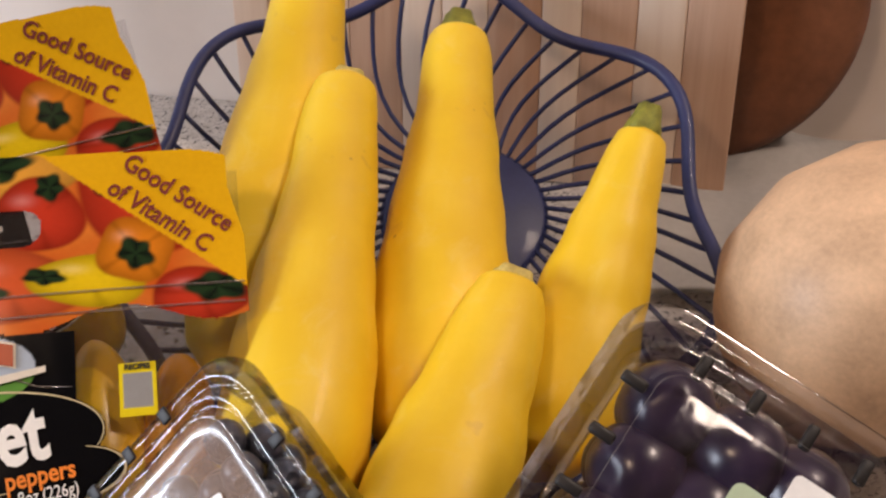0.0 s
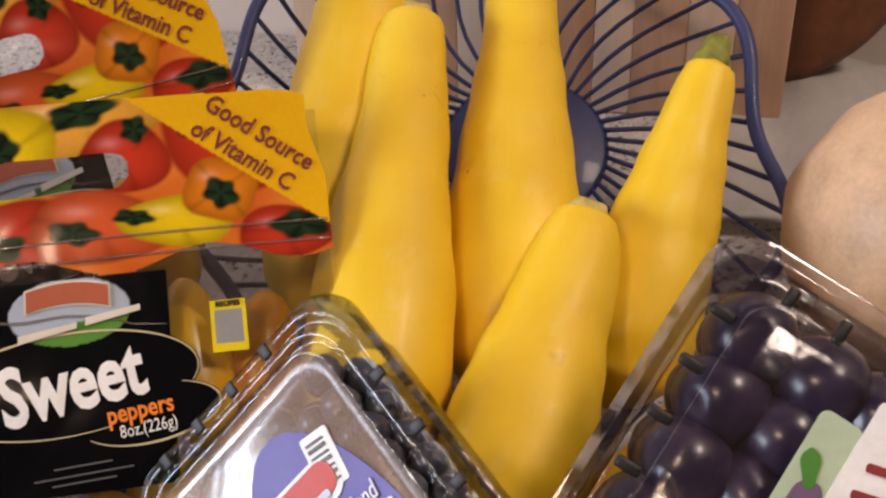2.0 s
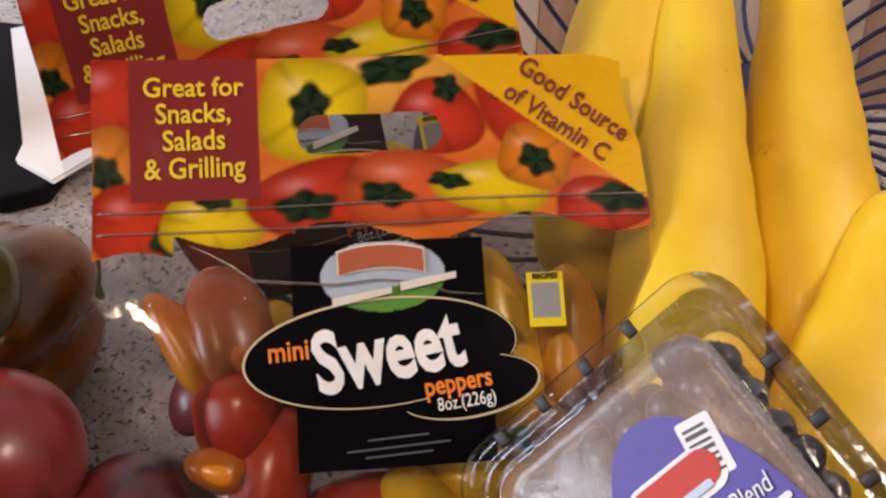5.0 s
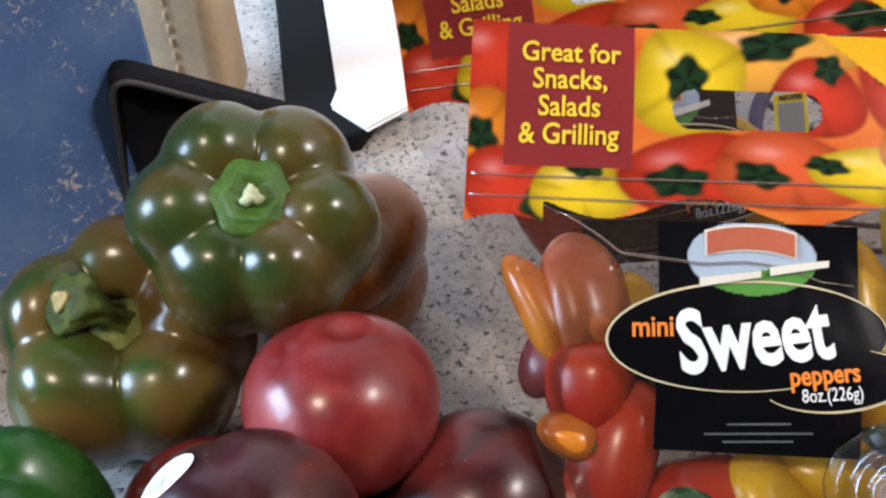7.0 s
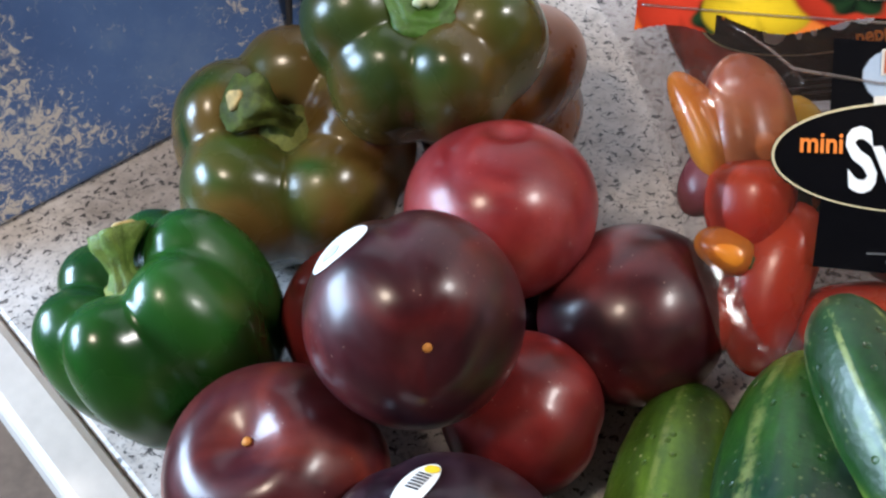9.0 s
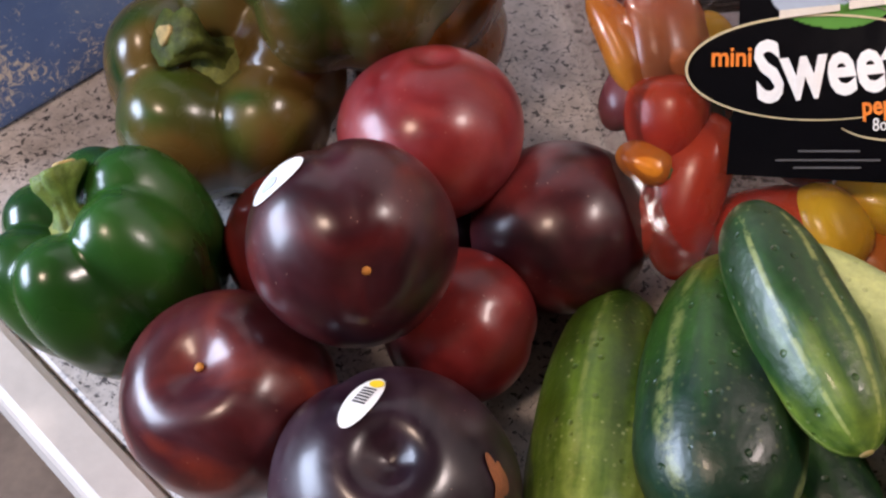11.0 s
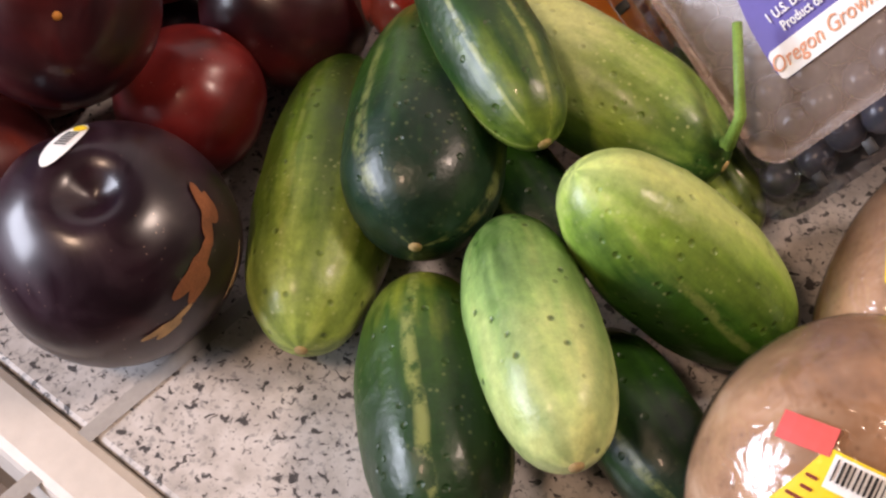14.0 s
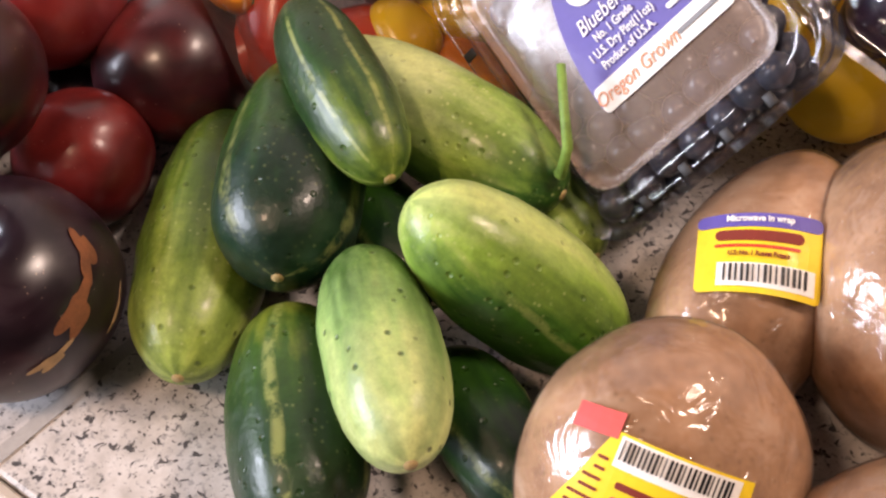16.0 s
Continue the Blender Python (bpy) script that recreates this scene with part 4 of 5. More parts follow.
def print_art():
    """The bag's printed picture: where it is printed, and its colours, on a fine sheet."""
    step = 0.00055
    us, vs = np.arange(-0.1015, 0.0905, step), np.arange(-0.0935, 0.0615, step)
    U, V = np.meshgrid(us, vs)
    col = np.zeros((*U.shape, 3)) + np.array((0.74, 0.17, 0.025))
    col += (np.sin(U * 160 + 2 * np.sin(V * 120)) * np.sin(V * 140))[..., None] * np.array((0.06, 0.06, 0.01))

    def fruit(cu, cv, ru, rv, turn, base, stem=None, lob=3):
        c, s = math.cos(radians(turn)), math.sin(radians(turn))
        x, y = ((U - cu) * c + (V - cv) * s) / ru, (-(U - cu) * s + (V - cv) * c) / rv
        r, th = np.hypot(x, y), np.arctan2(y, x)
        edge = 1 + 0.07 * np.cos(lob * th + cu * 90)
        k = 1 - smooth01(r / edge, 0.93, 1.04)
        shade = (0.55 + 0.55 * np.clip(1 - (r / edge) ** 2, 0, 1))[..., None]
        shade *= (1 - 0.25 * np.exp(-((np.cos(lob * th / 2 + 0.4)) / 0.22) ** 2) * smooth01(r, 0.15, 0.5))[..., None]
        gloss = np.exp(-(((x + 0.30) / 0.22) ** 2 + ((y - 0.42) / 0.16) ** 2))[..., None]
        own = np.clip(np.array(base) * shade * 1.0 + gloss * 0.16, 0, 1)
        col[:] = col * (1 - k[..., None]) + own * k[..., None]
        if stem:
            sx, sy, sr = stem
            q = np.hypot(x - sx, y - sy) / sr
            qa = np.arctan2(y - sy, x - sx)
            g = 1 - smooth01(q / (1 + 0.13 * np.cos(5 * qa + cu * 50) + 0.12 * np.cos(2 * qa + cv * 90)), 0.75, 1.05)
            green = np.array((0.008, 0.016, 0.008)) + (0.5 + 0.5 * np.cos(4 * qa + cu * 70))[..., None] * np.array((0.010, 0.028, 0.008))
            col[:] = col * (1 - g[..., None]) + green * g[..., None]
        return k

    R, O, Y, P = (0.58, 0.045, 0.018), (0.80, 0.24, 0.015), (0.84, 0.58, 0.012), (0.82, 0.38, 0.05)
    fruit(0.000, 0.052, 0.034, 0.016, 10, P, (0.05, 0.2, 0.42))
    fruit(-0.094, 0.045, 0.016, 0.018, 0, R)
    fruit(-0.098, 0.020, 0.013, 0.017, 0, O, (0.1, -0.05, 0.45))
    fruit(-0.088, 0.001, 0.016, 0.017, 0, R, (0.75, -0.3, 0.42))
    fruit(-0.063, 0.001, 0.018, 0.012, 0, Y, (0.1, 0.7, 0.35))
    fruit(-0.027, 0.040, 0.020, 0.021, 0, Y, (-0.05, 0.05, 0.42), 4)
    fruit(0.055, 0.040, 0.028, 0.020, -25, R, (-0.55, 0.1, 0.30))
    fruit(0.016, 0.036, 0.017, 0.015, 0, R, (0.25, 0.75, 0.35))
    fruit(-0.026, 0.008, 0.024, 0.015, 8, R, (-0.2, -0.1, 0.44))
    fruit(0.006, 0.010, 0.026, 0.014, -5, (0.70, 0.11, 0.03), (-0.35, -0.15, 0.36))
    fruit(0.072, 0.002, 0.018, 0.011, 0, R, (0.35, 0.25, 0.62))
    fruit(0.034, 0.010, 0.021, 0.010, -4, Y, (-0.75, 0.15, 0.35))
    fruit(0.050, 0.021, 0.014, 0.013, 0, O, (0.0, -0.12, 0.50), 4)
    col *= 0.88
    # maroon field and golden corner
    box = ((U > -0.089) & (U < -0.0455) & (V > 0.0095)).astype(float)[..., None]
    col[:] = col * (1 - box) + np.array((0.24, 0.030, 0.030)) * box
    tri = (V - 0.060 > -(U - 0.017) * 0.78).astype(float)[..., None]
    col[:] = col * (1 - tri) + np.array((0.80, 0.43, 0.010)) * tri
    # black panel, ovals, sign and sky of the emblem
    def inside(cu, cv, ru, rv, tilt=0.0):
        return ((U - cu) / ru) ** 2 + ((V - cv - tilt * (U - cu)) / rv) ** 2 < 1

    low = V < -0.0075
    black = (U > -0.037) & (U < 0.0285) & low & (V > -0.0835)
    big = inside(-0.008, -0.0455, 0.0462, 0.0189, 0.06)
    small = inside(0.020, -0.0585, 0.0250, 0.0110, 0.1)
    dark = np.array((0.003, 0.003, 0.004))
    for mask, c in ((black, dark), (big, dark), (small, dark)):
        col[mask] = c
    e1 = inside(-0.006, -0.0195, 0.0210, 0.0125)
    col[e1] = (0.40, 0.47, 0.56)
    col[e1 & (V < -0.024 + 0.18 * (U + 0.006))] = (0.10, 0.28, 0.05)
    qr = (U > 0.0425) & (U < 0.0555) & (V > -0.040) & (V < -0.0205)
    col[qr] = (0.80, 0.64, 0.02)
    inner = (U > 0.0440) & (U < 0.0540) & (V > -0.0365) & (V < -0.0245)
    col[inner] = (0.30, 0.30, 0.30)
    # what is printed: the header with a scalloped lower edge and a handle slot, and the panels
    fall = -0.004 - 0.004 * np.sin(U * 95 + 0.5) - np.where(U < -0.075, 0.008, 0) + np.where(U > 0.03, 0.10 * (0.03 - U) * -0.06, 0)
    top = 0.0600 - 14 * np.clip(U - 0.070, 0, 1) ** 2 - 0.02 * np.clip(U - 0.017, 0, 1)
    head = (V > fall) & (V < top) & (U < 0.084 + np.clip(0.045 - V, 0, 0.02) * 0.25)
    sx = np.clip(U, -0.0255, 0.0105)
    slot = np.hypot(U - sx, (V - 0.031 - 0.02 * (U + 0.007))) < 0.0068
    keep = (head & ~slot) | black | big | small | qr
    return us, vs, col, keep


def art_mesh():
    us, vs, col, keep = print_art()
    nu, nv = len(us), len(vs)
    idx = -np.ones((nv, nu), int)
    ok = keep[:-1, :-1] & keep[1:, :-1] & keep[:-1, 1:] & keep[1:, 1:]
    used = np.zeros((nv, nu), bool)
    for a, b in ((0, 0), (0, 1), (1, 0), (1, 1)):
        used[a:nv - 1 + a, b:nu - 1 + b] |= ok
    idx[used] = np.arange(used.sum())
    jj, ii = np.nonzero(used)
    verts = [(us[i], vs[j], relief(us[i], vs[j]) + 0.0004) for j, i in zip(jj, ii)]
    fj, fi = np.nonzero(ok)
    faces = np.stack([idx[fj, fi], idx[fj, fi + 1], idx[fj + 1, fi + 1], idx[fj + 1, fi]], 1).tolist()
    me = bpy.data.meshes.new("printed_front")
    me.from_pydata(verts, [], faces)
    at = me.color_attributes.new("print", "FLOAT_COLOR", "POINT")
    rgba = np.ones((len(verts), 4), np.float32)
    rgba[:, :3] = col[jj, ii]
    at.data.foreach_set("color", rgba.ravel())
    for p in me.polygons:
        p.use_smooth = True
    m = mat("printed_film", rough=0.15, coat=0.10, ior=1.40)
    n = Net(m)
    src = n.add("ShaderNodeVertexColor", layer_name="print")
    grain = n.noise(500, 2)
    m.node_tree.nodes["Principled BSDF"].inputs["Specular IOR Level"].default_value = 0.42
    n.colour(n.mix(n.math("MULTIPLY", grain, 0.30), src.outputs[0], (0.62, 0.55, 0.52), "MULTIPLY")).bump(n.noise(13, 2, distort=1.2), 0.42, 0.005)
    me.materials.append(m)
    return me


def film_mesh(front=True):
    def f(a, b):
        v = -0.119 + b * 0.169
        u0 = -0.1015 + 0.42 * max(0.0, -0.02 - v)
        u = u0 + a * (0.0875 - u0)
        if front:
            return (u, v, relief(u, v))
        bulge = math.sin(math.pi * min(1, max(0, (0.0 - v) / 0.150))) if v < 0 else 0
        return (u, v, relief(u, v) - 0.0012 - 0.030 * bulge * math.sin(math.pi * a) ** 1.6)

    return surface(60, 64, f, wrap=False)


BAG = {}
I_BRICK = ink("print_brick", (0.40, 0.085, 0.035))
I_PALEGOLD = ink("print_pale_gold", (0.55, 0.46, 0.27))
I_CREAM = ink("print_cream", (0.66, 0.60, 0.50))


def word(name, text, size, at, turn, ink_mat, parent, bold=0.0, squeeze=1.0, shear=0.0, lift=0.0009, label=""):
    bm = moved(letters(text, size, bold, squeeze, shear), pose(at[0], at[1], 0, 0, 0, turn))
    return part(name, drape(bm, lift), ink_mat, parent, label, smooth=False)


def mini_pepper(m, at, length, rad, turn, skin, label, bent=0.0):
    pz = pose(max(at[0], -0.076), at[1], at[2] - 0.004, 0, 0, turn) @ pose(0, 0, 0, -90, 0, 0)
    root = thing("mini_pepper", m @ pz, label, "mini pepper", "mini peppers in the bag")
    rad *= 1.18

    def f(a, b):
        s = 0.5 - 0.5 * math.cos(math.pi * (0.005 + 0.99 * b))
        r = rad * (1 - abs(2 * s - 1) ** 2.6) ** 0.5 * (1.10 - 0.32 * s)
        t = a * math.tau
        r *= 1 + 0.06 * math.cos(3 * t)
        return (r * math.cos(t) + bent * math.sin(math.pi * s), r * math.sin(t), (s - 0.5) * length)

    part("flesh", surface(28, 26, f), skin, root)
    part("stem", tube([(0, 0, -length / 2 + 0.002), (0.001, 0, -length / 2 - 0.005), (0.003, 0.001, -length / 2 - 0.011)], 0.0030, 8, taper=lambda s: 1.6 - 0.9 * s), M_LEAFSTEM, root, "short green stem")


M_LEAFSTEM = worn("mini_pepper_stem", (0.035, 0.10, 0.02), 0.4, 150, 0.5, 0.3)
P_RED = pepper_skin("red_mini_pepper_skin", (0.34, 0.015, 0.007), (0.48, 0.030, 0.010), (0.52, 0.055, 0.012), 0.4)
P_ORANGE = pepper_skin("orange_mini_pepper_skin", (0.52, 0.12, 0.006), (0.62, 0.18, 0.008), (0.64, 0.24, 0.016), 0.4)
P_YELLOW = pepper_skin("yellow_mini_pepper_skin", (0.74, 0.42, 0.010), (0.82, 0.54, 0.014), (0.74, 0.38, 0.01), 0.3)
P_GOLD = pepper_skin("golden_mini_pepper_skin", (0.62, 0.26, 0.010), (0.74, 0.36, 0.014), (0.70, 0.28, 0.01), 0.3)
P_DUSK = pepper_skin("purplish_mini_pepper_skin", (0.16, 0.03, 0.05), (0.26, 0.06, 0.07), (0.34, 0.08, 0.06), 0.4)
P_PINK = pepper_skin("dusky_mini_pepper_skin", (0.42, 0.075, 0.035), (0.52, 0.125, 0.045), (0.58, 0.20, 0.06), 0.5)


def pepper_bag(m, label, contents):
    root = thing("pepper_bag", m, label, "produce bag", "bags of mini peppers")
    if not BAG:
        BAG["art"] = art_mesh()
    art = new("printed_front", BAG["art"])
    art.parent = root
    part("front_film", film_mesh(), M_FILM, root, "clear glossy plastic film")
    part("back_film", film_mesh(False), M_FILM, root, "clear glossy plastic film")
    for v in (0.006, -0.0015):
        part("zip_strip", tube([(-0.100 + 0.188 * i / 40, v, relief(-0.100 + 0.188 * i / 40, v) + 0.0006) for i in range(41)], 0.0005, 8), M_ZIP, root, "clear zip ridge")
    # a fold of the film below the zip, and its punched vent holes
    fold = [(-0.070, -0.006), (-0.064, -0.009), (-0.056, -0.014), (-0.049, -0.0195), (-0.036, -0.0208), (-0.022, -0.0222), (-0.008, -0.0210), (0.006, -0.0225), (0.016, -0.0265), (0.027, -0.0275)]
    part("film_fold", tube([(u, v, relief(u, v) + 0.0008) for u, v in fold], 0.0006, 8, taper=lambda s: 0.25 + 0.75 * math.sin(math.pi * s)), M_ZIP, root, "creased ridge of clear film")
    for u, v in ((-0.0491, -0.0243), (-0.0800, -0.0250), (0.0620, -0.0560)):
        part("vent_hole", tube([(u + 0.0031 * math.cos(k * math.tau / 24), v + 0.0031 * math.sin(k * math.tau / 24), relief(u, v) + 0.0006) for k in range(24)], 0.0003, 6, closed=True), M_PLASTIC, root, "rim of a punched vent hole")
    for text, v in (("Great for", 0.049), ("Snacks,", 0.0395), ("Salads", 0.030), ("& Grilling", 0.0205)):
        word("lettering", text, 0.0100, (-0.0675, v), 0, I_YELLOW, root, 0.00016, 0.88)
    word("lettering", "Good Source", 0.0098, (0.0660, 0.0420), -37, I_BROWN, root, 0.00016, 0.86)
    word("lettering", "of Vitamin C", 0.0098, (0.0590, 0.0335), -37, I_BROWN, root, 0.00016, 0.86)
    word("lettering", "Sweet", 0.0285, (-0.0060, -0.0460), 9, I_WHITE, root, 0.0008, 0.70, label="large white word")
    word("lettering", "mini", 0.0095, (-0.0385, -0.0440), 3, I_ORANGE, root, 0.00018, 0.85)
    word("lettering", "peppers", 0.0088, (0.0165, -0.0570), 7, I_ORANGE, root, 0.0002, 0.80)
    word("lettering", "8oz.(226g)", 0.0062, (0.0190, -0.0632), 6, I_WHITE, root, 0.0, 0.75)
    # emblem as plain shapes
    def arch(x0, x1, lo, hi, rise, mid):
        up = [(x0 + (x1 - x0) * k / 16, lo + rise * (1 - (2 * k / 16 - 1) ** 2) + mid) for k in range(17)]
        down = [(x, y + hi - lo) for x, y in reversed(up)]
        return up + down

    for name_of, outline, colour, lift in (("emblem", arch(-0.0215, 0.0085, -0.0195, -0.0105, 0.0022, 0), I_CREAM, 0.0008), ("emblem", arch(-0.0207, 0.0077, -0.0188, -0.0112, 0.0022, 0), I_BRICK, 0.0012)):
        part(name_of, drape(sheet(outline, 0.0002, 0.003), lift), colour, root, smooth=False)
    for x0, x1 in ((-0.0235, -0.0035), (-0.0005, 0.0185)):
        y0, y1 = -0.0300 + 0.20 * (x0 + 0.0235), -0.0300 + 0.20 * (x1 + 0.0235)
        part("emblem", drape(sheet([(x0, y0), (x1, y1), (x1, y1 + 0.0022), (x0, y0 + 0.0030)], 0.0002, 0.003), 0.0016), I_CREAM, root, smooth=False)
    for cu, cv, ru, rv, tilt, a0, a1 in ((-0.008, -0.0455, 0.0452, 0.0179, 0.06, -18, 288), (0.020, -0.0585, 0.0240, 0.0101, 0.10, -150, 62)):
        ring = []
        for k in range(73):
            a = radians(a0 + (a1 - a0) * k / 72)
            x, y = ru * math.cos(a), rv * math.sin(a)
            w = 0.00045 * (0.35 + 0.65 * math.sin(math.pi * k / 72))
            ring.append([(cu + x * (1 + s * w / ru), cv + y * (1 + s * w / rv) + tilt * x) for s in (-1, 1)])
        bm = bmesh.new()
        vs = [[bm.verts.new((x, y, 0)) for x, y in pair] for pair in ring]
        for p, q in zip(vs, vs[1:]):
            bm.faces.new((p[0], p[1], q[1], q[0]))
        part("outline", drape(bm, 0.0010), I_PALEGOLD, root, "thin gold outline", smooth=False)
    word("lettering", "RECIPES", 0.0026, (0.0490, -0.0224), 0, I_BLACK, root, 0.0001, 0.95)
    for v, w in ((-0.0735, 0.020), (-0.0765, 0.034), (-0.0790, 0.022)):
        part("small_print", drape(moved(sheet(rounded(-w / 2, w / 2, -0.0003, 0.0003, 0.0002), 0.0002, 0.004), pose(-0.004, v, 0, 0, 0, 3)), 0.0008), I_DIM, root, smooth=False)
    for at, length, rad, turn, skin, text, bent in contents:
        mini_pepper(m, at, length, rad, turn, skin, text, bent)
    return root


bag_m = axes((-0.129, 0.352, 0.115), (0.976, 0.208, -0.064), (-0.125, 0.777, 0.617), (0.178, -0.594, 0.784))
pepper_bag(bag_m, "clear bag of mini sweet peppers with a printed header", [
    ((-0.0560, -0.0640, -0.012), 0.034, 0.0135, 175, P_RED, "red mini pepper with its green stem up", 0.0),
    ((-0.0640, -0.0800, -0.006), 0.021, 0.0068, 70, P_ORANGE, "little orange mini pepper in the bag", 0.0),
    ((-0.0450, -0.0900, -0.014), 0.062, 0.0135, 170, P_RED, "long red mini pepper low in the bag", 0.003),
    ((-0.0180, -0.1010, -0.018), 0.050, 0.0140, 95, P_RED, "red mini pepper under the label", 0.0),
    ((0.0020, -0.0985, -0.013), 0.034, 0.0125, 30, P_YELLOW, "golden mini pepper low in the bag", 0.0),
    ((-0.0790, -0.0370, -0.014), 0.042, 0.0075, 30, P_ORANGE, "slim orange mini pepper at the bag's edge", 0.002),
    ((-0.0590, -0.0330, -0.020), 0.050, 0.0150, 15, P_PINK, "dusky red mini pepper behind the film", 0.0),
    ((-0.0690, -0.0540, -0.020), 0.030, 0.0090, 150, P_DUSK, "dark purplish mini pepper in the bag", 0.0),
    ((0.0350, -0.0400, -0.0125), 0.066, 0.0120, 6, P_YELLOW, "yellow mini pepper beside the label", 0.0),
    ((0.0600, -0.0430, -0.016), 0.058, 0.0120, -4, P_GOLD, "golden orange mini pepper at the bag's side", 0.0),
    ((0.0550, -0.0720, -0.020), 0.050, 0.0130, 20, P_GOLD, "golden mini pepper low in the bag", 0.0),
    ((-0.0400, -0.0330, -0.020), 0.024, 0.0070, 25, P_YELLOW, "yellow mini pepper beside the label's edge", 0.0),
    ((-0.0500, -0.0480, -0.026), 0.044, 0.0120, 60, P_PINK, "dusky mini pepper deep in the bag", 0.0),
    ((-0.0620, -0.1010, -0.020), 0.046, 0.0120, 120, P_RED, "red mini pepper at the bag's bottom", 0.0),
    ((-0.0200, -0.1180, -0.024), 0.060, 0.0140, 80, P_RED, "red mini pepper at the bag's base", 0.0),
    ((0.0300, -0.1120, -0.024), 0.055, 0.0140, 60, P_ORANGE, "orange mini pepper at the bag's base", 0.0),
    ((-0.0100, -0.0500, -0.024), 0.070, 0.0150, 20, P_RED, "red mini pepper behind the label", 0.0),
    ((0.0280, -0.0880, -0.020), 0.046, 0.0130, 80, P_YELLOW, "yellow mini pepper low in the bag", 0.0),
])
bag2_m = axes((-0.1767, 0.4332, 0.1164), (0.9701, 0.1950, 0.1446), (-0.2173, 0.4324, 0.8751), (0.1081, -0.8803, 0.4619))
pepper_bag(bag2_m, "second clear bag of mini peppers leaning behind the first", [
    ((-0.050, -0.060, -0.016), 0.060, 0.0150, 30, P_RED, "red mini pepper in the rear bag", 0.0),
    ((-0.010, -0.070, -0.016), 0.060, 0.0150, 100, P_ORANGE, "orange mini pepper in the rear bag", 0.0),
    ((0.030, -0.060, -0.016), 0.060, 0.0150, 10, P_YELLOW, "yellow mini pepper in the rear bag", 0.0),
])


# ---- clamshells ----
def box_loops(w, h, levels, r=0.012):
    bm = bmesh.new()
    loops = []
    for inset, z in levels:
        k = max(0.003, r - inset * 0.5)
        loops.append([bm.verts.new((x, y, z)) for x, y in rounded(inset, w - inset, inset, h - inset, k, 7)])
    for a, b in zip(loops, loops[1:]):
        for i in range(len(a)):
            j = (i + 1) % len(a)
            bm.faces.new((a[i], a[j], b[j], b[i]))
    return bm, loops


def clamshell(m, w, h, label, lid, panel, inset, slots, deep=0.050, small=1.0):
    """slots: the x and y of the dark vents in the lid's rim, and their turn."""
    root = thing("clamshell", m, label, "fruit box", "clear fruit boxes")
    bm, loops = box_loops(w, h, [(0.0, 0.0), (0.0, -0.002), (0.0035, -0.002), (0.0045, -0.010), (0.0075, -0.012), (0.0120, 0.004 - deep), (0.0160, -deep)], 0.016)
    bm.faces.new(loops[-1])
    part("tub", bm, M_PLASTIC, root, "clear plastic tub")
    steps = [(0.0, 0.0005), (0.15, 0.0012), (0.20, 0.0036), (0.34, 0.0042), (0.40, 0.0020), (0.50, 0.0022), (0.55, 0.0050), (0.72, 0.0056), (0.78, 0.0040), (0.86, 0.0042), (0.92, 0.0080), (1.0, 0.0080)]
    bm, loops = box_loops(w, h, [(k * inset, z) for k, z in steps], 0.018)
    part("lid", bm, lid, root, "ribbed clear plastic lid rim")
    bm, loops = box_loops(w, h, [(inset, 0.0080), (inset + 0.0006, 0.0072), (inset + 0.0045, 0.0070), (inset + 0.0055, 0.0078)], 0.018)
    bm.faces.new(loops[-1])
    # the panel's reflected brown sits in its material, strongest on the blueberry box
    part("lid_panel", bm, panel, root, "clear lid panel with brown reflection mixed into its colour")
    for x, y, t in slots:
        slot = slab(-0.0042 * small, 0.0042 * small, -0.0019, 0.0019, 0.0, 0.0004 + 0.0022 * small ** 2, 0.0002 + 0.0008 * small ** 2, 2)
        part("vent_slot", moved(slot, pose(x, y, 0.0046, 0, 0, t)), M_HOLE, root, "dark vent slot")
    return root


def berry(m, rad, skin, name, label, group):
    root = thing(name, m, label, name.replace("_", " "), group)
    prof = [(0.0005, -0.92), (0.45, -0.84), (0.78, -0.60), (0.97, -0.22), (1.0, 0.10), (0.88, 0.50), (0.60, 0.78), (0.36, 0.88), (0.34, 0.96), (0.26, 0.88), (0.0005, 0.78)]
    part("flesh", lathe([(r * rad, z * rad) for r, z in prof], 18, lambda a, b: 1 + 0.02 * math.cos(a * math.tau * 5)), skin, root)
    return root


def small_plum(m, rad, label):
    root = thing("small_plum", m, label, "small plum", "small plums in the box")

    def f(a, b):
        phi, th = (b - 0.5) * math.pi * 0.996, (a - 0.5) * math.tau
        q = math.cos(phi)
        r = rad * q * (1 - 0.05 * math.exp(-((abs(th) / 0.2) ** 1.4)) * q ** 0.3)
        return (r * math.cos(th), r * math.sin(th), rad * (1.02 * math.sin(phi) - 0.10 * math.exp(-((q / 0.3) ** 2)) * (1 if phi > 0 else 0)))

    part("flesh", surface(26, 18, f), M_GRAPE, root)


